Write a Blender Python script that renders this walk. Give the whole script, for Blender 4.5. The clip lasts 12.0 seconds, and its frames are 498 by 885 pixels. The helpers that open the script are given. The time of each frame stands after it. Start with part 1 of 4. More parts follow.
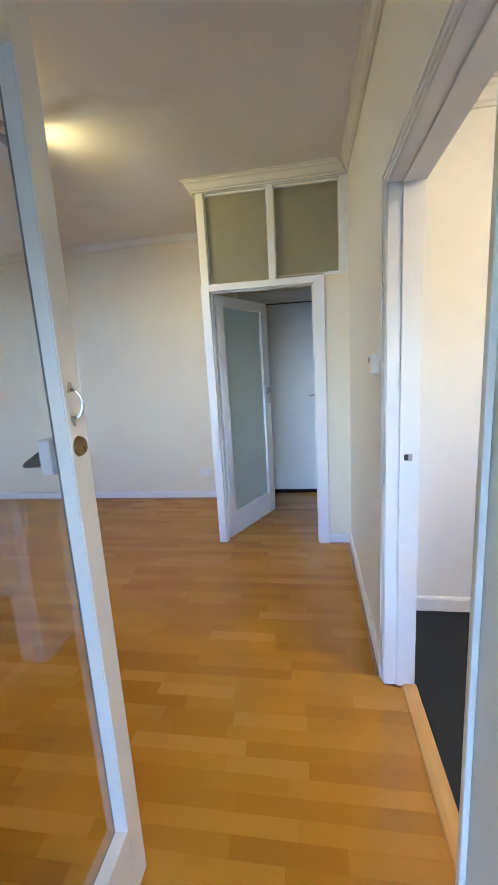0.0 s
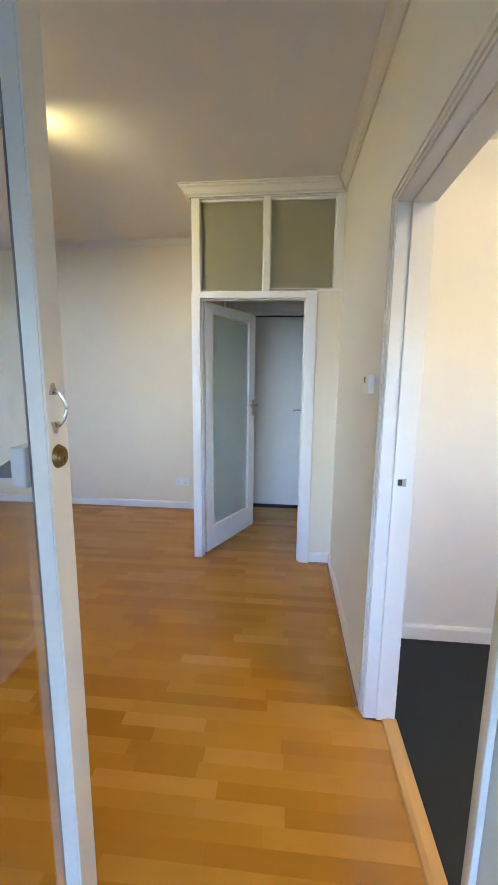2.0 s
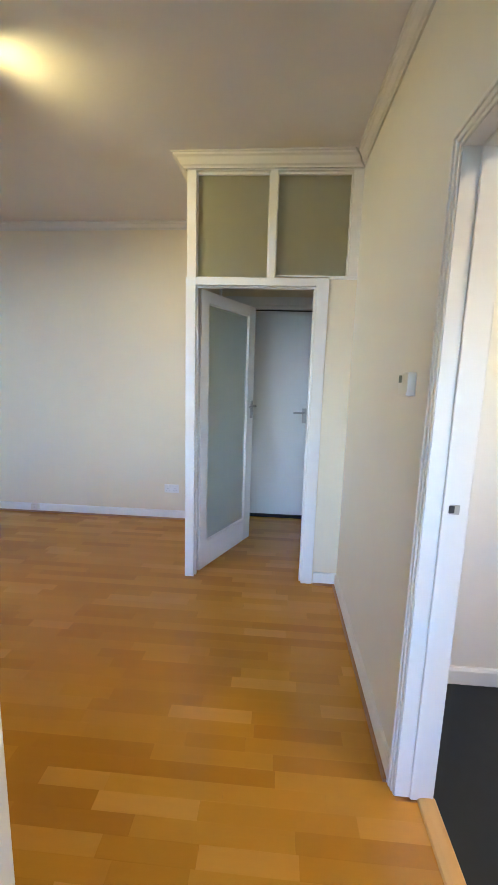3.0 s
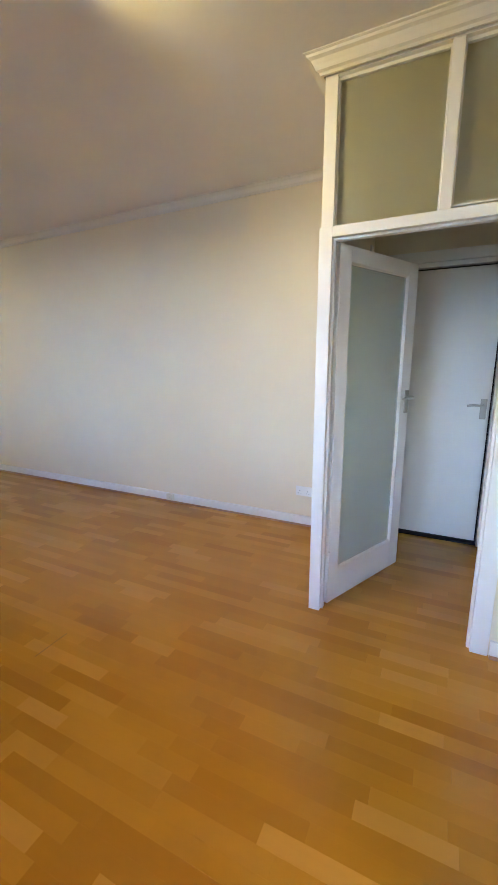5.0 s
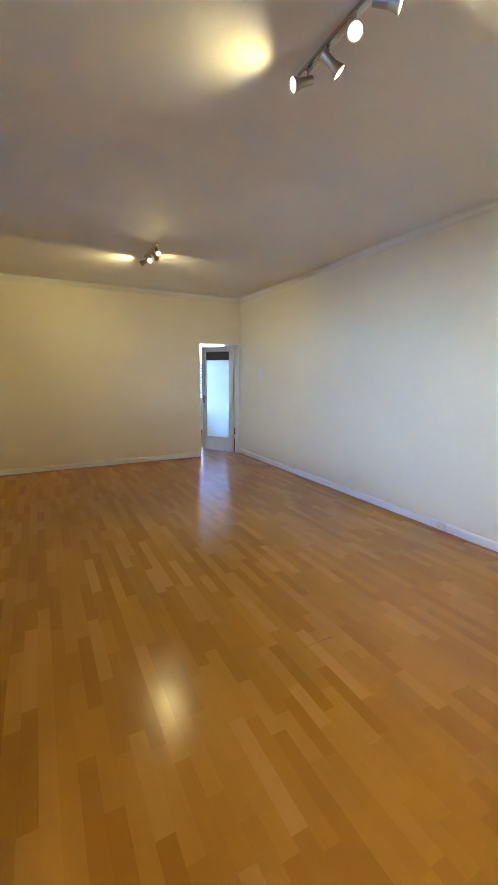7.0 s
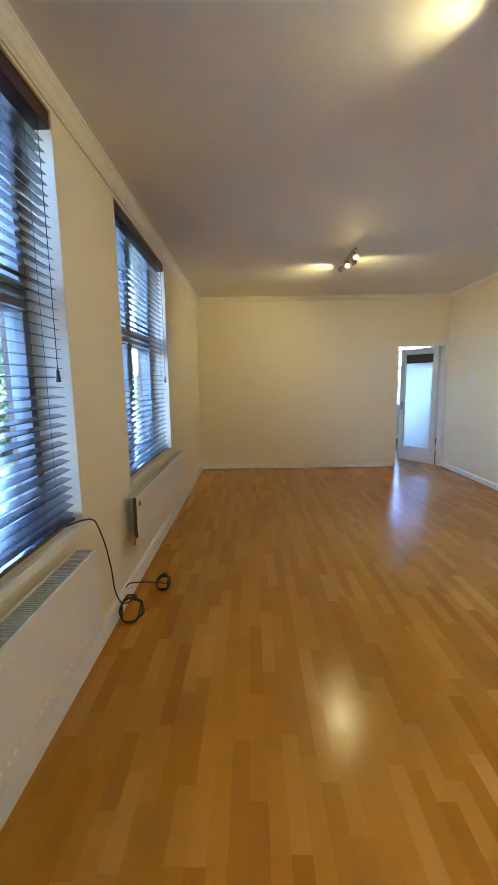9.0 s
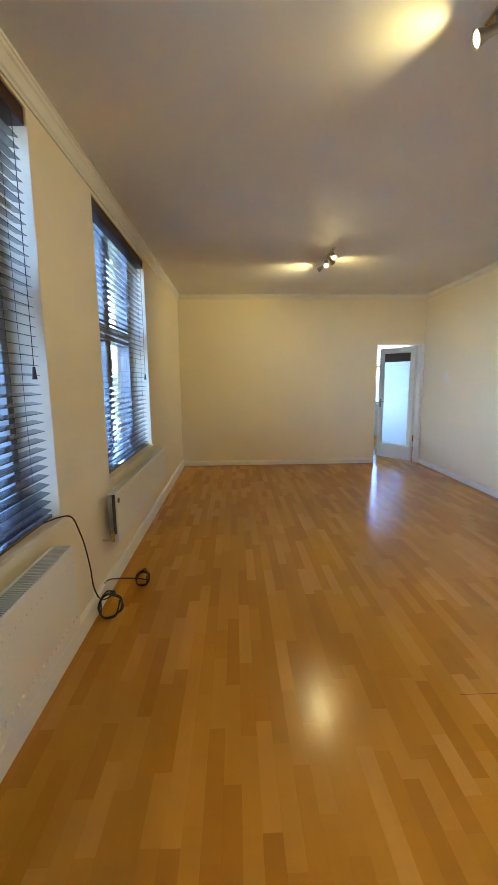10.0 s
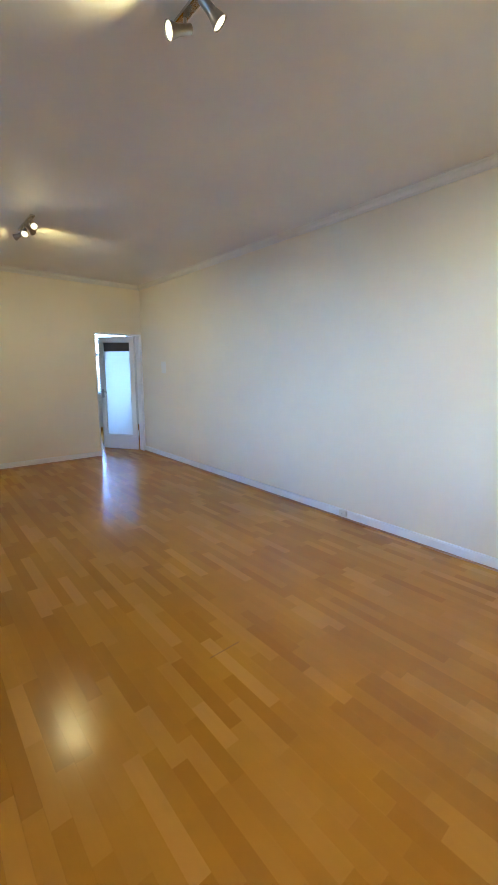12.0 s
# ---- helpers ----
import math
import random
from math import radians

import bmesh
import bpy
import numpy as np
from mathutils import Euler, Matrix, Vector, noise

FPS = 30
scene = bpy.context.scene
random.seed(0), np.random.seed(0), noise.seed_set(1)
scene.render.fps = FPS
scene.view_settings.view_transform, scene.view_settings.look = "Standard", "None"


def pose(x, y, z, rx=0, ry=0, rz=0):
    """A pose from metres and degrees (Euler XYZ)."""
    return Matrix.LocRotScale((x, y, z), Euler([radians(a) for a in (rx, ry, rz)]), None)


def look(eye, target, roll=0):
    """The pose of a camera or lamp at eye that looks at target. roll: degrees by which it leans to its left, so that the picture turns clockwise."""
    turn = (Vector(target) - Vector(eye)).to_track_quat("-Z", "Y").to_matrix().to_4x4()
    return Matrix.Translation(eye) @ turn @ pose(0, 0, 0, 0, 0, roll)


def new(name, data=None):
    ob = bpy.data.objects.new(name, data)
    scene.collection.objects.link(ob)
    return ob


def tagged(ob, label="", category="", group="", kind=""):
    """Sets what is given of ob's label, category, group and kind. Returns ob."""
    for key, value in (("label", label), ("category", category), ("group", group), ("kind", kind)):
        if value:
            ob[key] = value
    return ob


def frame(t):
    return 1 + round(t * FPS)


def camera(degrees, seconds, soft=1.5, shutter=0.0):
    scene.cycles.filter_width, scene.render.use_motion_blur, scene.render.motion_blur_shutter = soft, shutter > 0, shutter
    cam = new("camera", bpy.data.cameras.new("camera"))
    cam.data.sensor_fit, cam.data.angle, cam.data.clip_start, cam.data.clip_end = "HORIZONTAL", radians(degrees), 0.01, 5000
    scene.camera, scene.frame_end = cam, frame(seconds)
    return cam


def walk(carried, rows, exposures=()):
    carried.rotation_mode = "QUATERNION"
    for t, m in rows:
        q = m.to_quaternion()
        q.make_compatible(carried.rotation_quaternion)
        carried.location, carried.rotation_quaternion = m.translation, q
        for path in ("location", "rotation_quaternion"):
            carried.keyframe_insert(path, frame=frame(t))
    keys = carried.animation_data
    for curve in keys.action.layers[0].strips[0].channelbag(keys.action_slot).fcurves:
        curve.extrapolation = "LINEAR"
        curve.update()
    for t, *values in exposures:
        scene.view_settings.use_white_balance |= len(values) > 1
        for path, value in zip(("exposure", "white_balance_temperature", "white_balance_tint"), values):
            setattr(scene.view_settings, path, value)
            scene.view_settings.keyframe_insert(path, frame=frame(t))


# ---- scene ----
cam = camera(64.4, 12.0)
EXPOSURE, KELVIN, TINT = 5.36, 5650, 16
PATH = [
    (0, (0.153, -0.006, 1.462), (-0.16, 1.933, 1.083), -3.4),
    (0.5, (0.208, 0.017, 1.473), (0.009, 1.982, 1.152), -3.6),
    (1, (0.218, -0.01, 1.477), (-0.018, 1.951, 1.162), -2.4),
    (1.5, (0.177, 0.015, 1.475), (-0.058, 1.974, 1.149), -0.8),
    (2, (0.083, 0.074, 1.467), (-0.106, 2.038, 1.137), 0.6),
    (2.5, (0.022, 0.189, 1.464), (-0.118, 2.157, 1.14), 1.5),
    (2.7, (0.004, 0.273, 1.457), (-0.13, 2.243, 1.136), 1.7),
    (4.3, (-0.067, 0.905, 1.436), (-0.382, 2.841, 1.047), 0.0),
    (4.5, (-0.063, 0.948, 1.436), (-0.513, 2.856, 1.04), -0.0),
    (5, (-0.044, 1.022, 1.454), (-0.895, 2.784, 1.041), -0.3),
    (5.5, (-0.058, 1.028, 1.454), (-1.244, 2.588, 1.054), -0.6),
    (6, (-0.12, 0.993, 1.459), (-1.533, 2.353, 1.064), 0.5),
    (6.5, (-0.152, 0.95, 1.445), (-1.751, 2.094, 1.078), -0.1),
    (7, (-0.213, 0.937, 1.443), (-1.955, 1.861, 1.108), 0.3),
    (7.5, (-0.24, 0.954, 1.441), (-2.094, 1.637, 1.133), -0.1),
    (7.7, (-0.247, 0.962, 1.44), (-2.133, 1.56, 1.139), -0.2),
    (9.3, (-0.218, 1.064, 1.428), (-2.195, 1.008, 1.129), -0.9),
    (9.5, (-0.207, 1.065, 1.428), (-2.184, 1.014, 1.129), -0.8),
    (10, (-0.187, 1.088, 1.436), (-2.161, 1.156, 1.122), -0.5),
    (10.5, (-0.173, 1.122, 1.439), (-2.125, 1.404, 1.107), -0.0),
    (11, (-0.171, 1.141, 1.437), (-2.065, 1.684, 1.094), 0.3),
    (11.5, (-0.223, 1.126, 1.43), (-1.988, 2.0, 1.077), 0.1),
    (12, (-0.312, 1.1, 1.421), (-1.802, 2.384, 1.06), 0.4),
]
walk(cam, [(t, look(eye, target, roll)) for t, eye, target, roll in PATH], [(0.0, EXPOSURE - 0.16, KELVIN - 80, TINT), (2.0, EXPOSURE - 0.15, KELVIN + 150, TINT), (2.7, EXPOSURE - 0.14, KELVIN + 200, TINT), (5.0, EXPOSURE + 0.07, KELVIN + 450, TINT + 3), (6.5, EXPOSURE + 0.06, KELVIN + 300, TINT), (7.5, EXPOSURE + 0.30, KELVIN - 150, TINT), (9.6, EXPOSURE + 0.22, KELVIN + 50, TINT), (10.0, EXPOSURE + 0.25, KELVIN + 200, TINT), (10.5, EXPOSURE + 0.27, KELVIN - 300, TINT - 1), (11.5, EXPOSURE + 0.26, KELVIN - 400, TINT), (12.0, EXPOSURE + 0.14, KELVIN - 250, TINT)])

# ---- world and large lights ----
SUN_ELEVATION, SUN_TURN = 45, 0
world = bpy.data.worlds.new("sky")
world.use_nodes = True
scene.world = world
wn = world.node_tree.nodes
sky = wn.new("ShaderNodeTexSky")
sky.sky_type = "NISHITA"
sky.sun_disc = False
sky.sun_elevation, sky.sun_rotation = radians(SUN_ELEVATION), radians(SUN_TURN)
sky.air_density, sky.dust_density, sky.ozone_density = 1.0, 0.3, 5.5
wn["Background"].inputs["Strength"].default_value = 0.115
world.node_tree.links.new(sky.outputs["Color"], wn["Background"].inputs["Color"])


def lamp(name, kind, power, colour, matrix, **settings):
    data = bpy.data.lights.new(name, kind)
    data.energy, data.color = power, colour
    for key, value in settings.items():
        if key == "size":
            data.shape, data.size, data.size_y = "RECTANGLE", value[0], value[1]
        elif key == "cone":
            data.spot_size, data.spot_blend = radians(value[0]), value[1]
        elif key == "radius":
            data.shadow_soft_size = value
        elif key == "angle":
            data.angle = radians(value)
    ob = new(name, data)
    ob.matrix_world = matrix
    return ob


WARM = (1.0, 0.80, 0.27)
# high sun behind the building: it lights the garden and never enters the rooms
lamp("sun", "SUN", 0.5, (1.0, 0.94, 0.85), look((0, 30, 36), (0, -6, 0)), angle=0.6)
# daylight in the window of the back room, and the kitchen lamp
lamp("back_room_daylight", "AREA", 1.1, (0.5, 0.76, 1.0), look((-10.35, 4.7, 1.45), (-6.9, 3.9, 1.0)), size=(1.9, 1.4))
lamp("kitchen_lamp_light", "POINT", 0.030, (1.0, 0.90, 0.58), pose(1.55, 0.9, 2.55), radius=0.08)

# ---- materials ----


class Nodes:
    """A small builder for node materials."""

    def __init__(self, name):
        self.mat = bpy.data.materials.new(name)
        self.mat.use_nodes = True
        self.tree = self.mat.node_tree
        self.bsdf = self.tree.nodes["Principled BSDF"]

    def add(self, kind, **values):
        n = self.tree.nodes.new(kind)
        for key, value in values.items():
            n.inputs[key].default_value = value
        return n

    def link(self, a, b):
        self.tree.links.new(a, b)

    def coords(self, scale=(1, 1, 1)):
        c = self.add("ShaderNodeTexCoord")
        m = self.add("ShaderNodeMapping", Scale=scale)
        self.link(c.outputs["Object"], m.inputs["Vector"])
        return m.outputs["Vector"]

    def noise(self, vector, scale, detail=3.0, rough=0.55):
        n = self.add("ShaderNodeTexNoise", Scale=scale, Detail=detail, Roughness=rough)
        self.link(vector, n.inputs["Vector"])
        return n.outputs["Fac"]

    def mix(self, fac, a, b):
        n = self.tree.nodes.new("ShaderNodeMix")
        n.data_type = "RGBA"
        for socket, value in ((n.inputs[0], fac), (n.inputs[6], a), (n.inputs[7], b)):
            if hasattr(value, "is_output"):
                self.link(value, socket)
            else:
                socket.default_value = value if isinstance(value, float) else (*value, 1)
        return n.outputs[2]

    def ramp(self, fac, stops):
        n = self.tree.nodes.new("ShaderNodeValToRGB")
        while len(n.color_ramp.elements) < len(stops):
            n.color_ramp.elements.new(0.5)
        for e, (p, c) in zip(n.color_ramp.elements, stops):
            e.position, e.color = p, (*c, 1)
        self.link(fac, n.inputs["Fac"])
        return n.outputs["Color"]

    def range(self, fac, a, b):
        n = self.tree.nodes.new("ShaderNodeMapRange")
        self.link(fac, n.inputs["Value"])
        n.inputs["To Min"].default_value, n.inputs["To Max"].default_value = a, b
        return n.outputs["Result"]

    def bump(self, height, strength, distance):
        n = self.add("ShaderNodeBump", Strength=strength, Distance=distance)
        self.link(height, n.inputs["Height"])
        self.link(n.outputs["Normal"], self.bsdf.inputs["Normal"])

    def set(self, **values):
        for key, value in values.items():
            socket = self.bsdf.inputs[key.replace("_", " ")]
            if hasattr(value, "is_output"):
                self.link(value, socket)
            else:
                socket.default_value = value if isinstance(value, (int, float)) else (*value, 1)
        return self.mat


def paint(name, colour, rough=0.5, grain=60.0, bump=0.12, stain=0.06, dist=0.002, coat=0.0):
    """Painted surface: roller grain, slow change of tone, faint marks."""
    n = Nodes(name)
    v = n.coords()
    slow = n.noise(v, 1.3, 4)
    fine = n.noise(v, grain, 3)
    dark = tuple(c * (1 - stain * 2) for c in colour)
    light = tuple(min(1, c * (1 + stain)) for c in colour)
    n.bump(fine, bump, dist)
    return n.set(Base_Color=n.mix(slow, dark, light), Roughness=n.range(n.noise(v, 9, 3), rough - 0.03, rough + 0.04), Coat_Weight=coat, Coat_Roughness=0.25)


def wood_strip(name, per_island):
    """Beech laminate: every strip its own tone, grain along x, worn satin lacquer."""
    n = Nodes(name)
    if per_island:
        rnd = n.add("ShaderNodeNewGeometry").outputs["Random Per Island"]
    else:
        rnd = n.add("ShaderNodeObjectInfo").outputs["Random"]
    geo = n.add("ShaderNodeNewGeometry").outputs["Position"]
    shift = n.add("ShaderNodeVectorMath")
    shift.operation = "MULTIPLY_ADD"
    n.link(rnd, shift.inputs[0])
    shift.inputs[1].default_value = (37.0, 11.0, 5.0)
    n.link(geo, shift.inputs[2])
    m = n.add("ShaderNodeMapping", Scale=(2.2, 38, 1))
    n.link(shift.outputs[0], m.inputs["Vector"])
    grain = n.noise(m.outputs["Vector"], 1.0, 5, 0.6)
    m2 = n.add("ShaderNodeMapping", Scale=(40, 500, 1))
    n.link(shift.outputs[0], m2.inputs["Vector"])
    flecks = n.noise(m2.outputs["Vector"], 1.0, 2)
    tone = n.ramp(rnd, WOOD_TONES)
    deep = n.mix(0.28, tone, (0.30, 0.11, 0.012))
    colour = n.mix(n.range(grain, 0.0, 0.75), tone, deep)
    colour = n.mix(n.range(flecks, -0.1, 0.35), colour, deep)
    m3 = n.add("ShaderNodeMapping", Scale=(1.5, 1.5, 1))
    n.link(geo, m3.inputs["Vector"])
    wear = n.noise(m3.outputs["Vector"], 3.0, 5, 0.65)
    n.bump(flecks, 0.03, 0.0006)
    return n.set(Base_Color=colour, Roughness=n.range(wear, 0.13, 0.27), Specular_IOR_Level=0.42)


WOOD_TONES = [(0.0, (0.432, 0.178, 0.012)), (0.3, (0.47, 0.203, 0.015)), (0.55, (0.52, 0.233, 0.018)), (0.8, (0.565, 0.264, 0.026)), (1.0, (0.635, 0.310, 0.043))]


def plain(name, colour, rough=0.4, metal=0.0, grain=120.0, bump=0.03, vary=0.08):
    n = Nodes(name)
    v = n.coords()
    f = n.noise(v, grain, 2)
    s = n.noise(v, 6.0, 3)
    n.bump(f, bump, 0.0005)
    return n.set(Base_Color=n.mix(s, tuple(c * (1 - vary) for c in colour), tuple(min(1, c * (1 + vary)) for c in colour)), Roughness=n.range(f, rough * 0.85, rough * 1.15), Metallic=metal)


def glass(name, colour, rough, bump=0.0, scale=60.0, clear=1.0):
    n = Nodes(name)
    if bump:
        n.bump(n.noise(n.coords(), scale, 2), bump, 0.002)
    return n.set(Base_Color=colour, Roughness=rough, Transmission_Weight=clear, IOR=1.45)


def glow(name, colour, strength):
    n = Nodes(name)
    return n.set(Base_Color=(0.8, 0.8, 0.8), Emission_Color=colour, Emission_Strength=float(strength))


M_WALL = paint("cream_emulsion", (0.80, 0.71, 0.54), 0.55, 90, 0.12, 0.035, coat=0.0)
M_CEIL = paint("white_ceiling_paint", (0.80, 0.775, 0.775), 0.7, 26, 0.3, 0.04, 0.003)
M_TRIM = paint("white_gloss_paint", (0.80, 0.785, 0.75), 0.38, 40, 0.015, 0.02)
M_CORNICE = paint("white_cornice_paint", (0.74, 0.71, 0.65), 0.5, 50, 0.08, 0.03)
M_DOOR = paint("white_satin_door", (0.78, 0.765, 0.73), 0.4, 45, 0.015, 0.02)
M_CREAM_GLOSS = paint("cream_gloss_paint", (0.78, 0.71, 0.57), 0.4, 50, 0.03, 0.03)
M_ROOM2 = paint("pale_room_paint", (0.78, 0.76, 0.70), 0.55, 90, 0.1, 0.03)
M_RAD = paint("radiator_enamel", (0.72, 0.71, 0.69), 0.3, 80, 0.03, 0.02)
M_STRIP = wood_strip("beech_laminate_strip", False)
M_STRIPS = wood_strip("beech_laminate_strips", True)
M_SUBFLOOR = plain("laminate_edge", (0.40, 0.17, 0.03), 0.6)
M_BEAD = plain("brown_beading", (0.36, 0.19, 0.075), 0.45)
M_OAK = paint("oak_threshold_wood", (0.68, 0.40, 0.13), 0.4, 30, 0.05, 0.08)
M_SLATE = paint("dark_slate_vinyl", (0.005, 0.009, 0.014), 0.55, 18, 0.15, 0.45)
M_SLAT = paint("dark_stained_slat", (0.020, 0.020, 0.028), 0.22, 120, 0.05, 0.12, coat=1.0)
M_HEAD = paint("mahogany_headrail", (0.030, 0.008, 0.009), 0.4, 60, 0.05, 0.12)
M_CORD = plain("black_cord", (0.012, 0.011, 0.012), 0.6)
M_CABLE = plain("dark_brown_cable", (0.018, 0.011, 0.008), 0.38)
M_CHROME = plain("brushed_chrome", (0.62, 0.60, 0.57), 0.22, 1.0)
M_STEEL = plain("satin_steel", (0.42, 0.40, 0.37), 0.34, 1.0)
M_BRASS = plain("aged_brass", (0.30, 0.19, 0.07), 0.34, 1.0, vary=0.25)
M_KNOB = plain("dark_bronze", (0.10, 0.085, 0.07), 0.35, 1.0)
M_PLASTIC = plain("white_plastic", (0.80, 0.79, 0.76), 0.35)
M_CREAM = plain("cream_plastic", (0.72, 0.68, 0.56), 0.4)
M_DARK = plain("dark_plastic", (0.03, 0.03, 0.03), 0.45)
M_DISPLAY = plain("grey_display", (0.20, 0.23, 0.21), 0.25)
M_PUTTY = plain("grey_putty", (0.22, 0.22, 0.21), 0.7)
# near black: shade of holes, gaps and joints as a colour
M_GAP = plain("dark_gap", (0.012, 0.009, 0.009), 0.7)
# white frame darkened: its backlit shade is put into this colour
M_UPVC = paint("shaded_white_window_frame", (0.22, 0.235, 0.26), 0.3, 60, 0.02, 0.02)
M_BRICK = paint("dark_brick", (0.14, 0.085, 0.075), 0.8, 40, 0.4, 0.2)
M_CLEAR = glass("clear_glass", (0.97, 0.985, 0.98), 0.0)
M_FROST = glass("obscure_glass", (0.74, 0.84, 0.80), 0.38, 0.35, 240, 0.58)
M_FROST_FAR = glass("deeply_frosted_glass", (0.80, 0.88, 0.90), 0.85, 0.3, 240, 0.75)
M_TRANSOM = glass("transom_glass", (0.58, 0.55, 0.37), 0.42, 0.3, 240, 0.6)
M_BULB = glow("halogen_bulb", (1.0, 0.80, 0.34), 0.06)
M_SHADE = glow("opal_shade", (1.0, 0.8, 0.5), 3)
M_DARK_STRIP = plain("dark_strip_matt", (0.06, 0.05, 0.045), 0.5)
M_GRILLE = plain("grille_enamel", (0.62, 0.62, 0.61), 0.35)
# dark grey that carries the radiator gap's shade; also lines the spot heads
M_HOLLOW = plain("dark_grey_hollow", (0.07, 0.07, 0.075), 0.5)

# ---- mesh helpers ----


def box(bm, x0, x1, y0, y1, z0, z1, bevel=0.0):
    x0, x1, y0, y1, z0, z1 = min(x0, x1), max(x0, x1), min(y0, y1), max(y0, y1), min(z0, z1), max(z0, z1)
    made = bmesh.ops.create_cube(bm, size=1.0, matrix=Matrix.Translation(((x0 + x1) / 2, (y0 + y1) / 2, (z0 + z1) / 2)) @ Matrix.Diagonal((x1 - x0, y1 - y0, z1 - z0, 1)))
    if bevel:
        edges = list({e for v in made["verts"] for e in v.link_edges})
        bmesh.ops.bevel(bm, geom=edges, offset=bevel, segments=2, profile=0.6, affect="EDGES")
    return bm


def boxes(*rows, bevel=0.0):
    bm = bmesh.new()
    for r in rows:
        box(bm, *r, bevel=bevel)
    return bm


def rod(bm, a, b, r0, r1=None, seg=16, caps=True):
    a, b = Vector(a), Vector(b)
    d = b - a
    m = Matrix.Translation((a + b) / 2) @ d.to_track_quat("Z", "Y").to_matrix().to_4x4()
    bmesh.ops.create_cone(bm, cap_ends=caps, segments=seg, radius1=r0, radius2=r0 if r1 is None else r1, depth=d.length, matrix=m)
    return bm


def sweep(bm, profile, a, b, turn_a=0, turn_b=0):
    """Extrude a (out, up) profile from a to b along a wall; out lies to the left of the way. turn: 1 or -1 mitres that end."""
    a, b = Vector(a), Vector(b)
    way = (b - a).normalized()
    out = Vector((-way.y, way.x, 0))
    ends = [[bm.verts.new(p + out * o + Vector((0, 0, u)) + way * (o * t)) for o, u in profile] for p, t in ((a, turn_a), (b, -turn_b))]
    n = len(profile)
    for i in range(n):
        j = (i + 1) % n
        bm.faces.new((ends[0][i], ends[1][i], ends[1][j], ends[0][j]))
    bm.faces.new(ends[0])
    bm.faces.new(list(reversed(ends[1])))
    bmesh.ops.recalc_face_normals(bm, faces=bm.faces)
    return bm


def tube(bm, points, r, seg=8):
    """A round tube along a smooth way through the points."""
    pts = [Vector(p) for p in points]
    way = []
    for i in range(len(pts) - 1):
        p0, p1, p2, p3 = pts[max(i - 1, 0)], pts[i], pts[i + 1], pts[min(i + 2, len(pts) - 1)]
        for k in range(6):
            t = k / 6
            way.append(0.5 * (2 * p1 + (p2 - p0) * t + (2 * p0 - 5 * p1 + 4 * p2 - p3) * t * t + (3 * p1 - p0 - 3 * p2 + p3) * t ** 3))
    way.append(pts[-1])
    rings = []
    for i, p in enumerate(way):
        d = (way[min(i + 1, len(way) - 1)] - way[max(i - 1, 0)]).normalized()
        q = d.to_track_quat("Z", "Y")
        rings.append([bm.verts.new(p + q @ Vector((r * math.cos(2 * math.pi * k / seg), r * math.sin(2 * math.pi * k / seg), 0))) for k in range(seg)])
    for a, b in zip(rings, rings[1:]):
        for k in range(seg):
            bm.faces.new((a[k], a[(k + 1) % seg], b[(k + 1) % seg], b[k]))
    bm.faces.new(list(reversed(rings[0])))
    bm.faces.new(rings[-1])
    return bm


def smooth(ob, angle=40):
    for p in ob.data.polygons:
        p.use_smooth = True
    ob.data.set_sharp_from_angle(angle=radians(angle))
    return ob


def mesh_of(name, bm, material):
    me = bpy.data.meshes.new(name)
    bmesh.ops.recalc_face_normals(bm, faces=bm.faces)
    bm.to_mesh(me)
    bm.free()
    me.materials.append(material)
    return me


def part(name, bm, material, parent=None, label="", round_it=False):
    ob = new(name, mesh_of(name, bm, material))
    if parent is not None:
        ob.parent = parent
    if label:
        ob["label"] = label
    if round_it:
        smooth(ob)
    return ob


def structure(name, bm, material, label, category):
    return tagged(part(name, bm, material), label, category, kind="structure")


def thing(name, label, category, at=(0, 0, 0), group=""):
    ob = new(name)
    ob.empty_display_size = 0.05
    ob.location = at
    return tagged(ob, label, category, group)


# ---- plan ----
XE, XW, YS, YN = 0.45, -6.745, 0.20, 4.215     # faces of the four walls of the long room
CEIL = 2.765
YD = 3.08                                       # front of the glazed hall partition
XP = -0.645                                     # its free end
PL, PR, PE = -0.580, 0.197, 0.276               # door opening in it, and the edge of the second post
YH = 4.40                                       # back wall of the hall
W1, W2 = (-2.135, -0.74), (-4.365, -2.92)        # window openings
SILL, WTOP = 0.758, 2.604
WALL = 0.30
KIT = (0.735, 1.625)                            # kitchen opening along y
KTOP = 2.078
FAR = (3.415, 4.175)                            # far doorway along y
FTOP = 1.995

# ---- floors ----
floor = structure("floor", boxes((-10.2, XE + 0.10, YS - WALL, YN + 2.0, -0.12, -0.010)), M_SUBFLOOR, "beech-coloured three-strip laminate floor with a satin finish", "floor")
structure("floor_kitchen", boxes((XE + 0.11, 2.5, -0.8, 2.3, -0.12, -0.004)), M_SLATE, "dark slate-coloured vinyl kitchen floor", "floor")
structure("floor_far_hall", boxes((XE + 0.101, 1.5, 2.42, 4.9, -0.12, -0.012)), M_SUBFLOOR, "wooden floor past the hall", "floor")

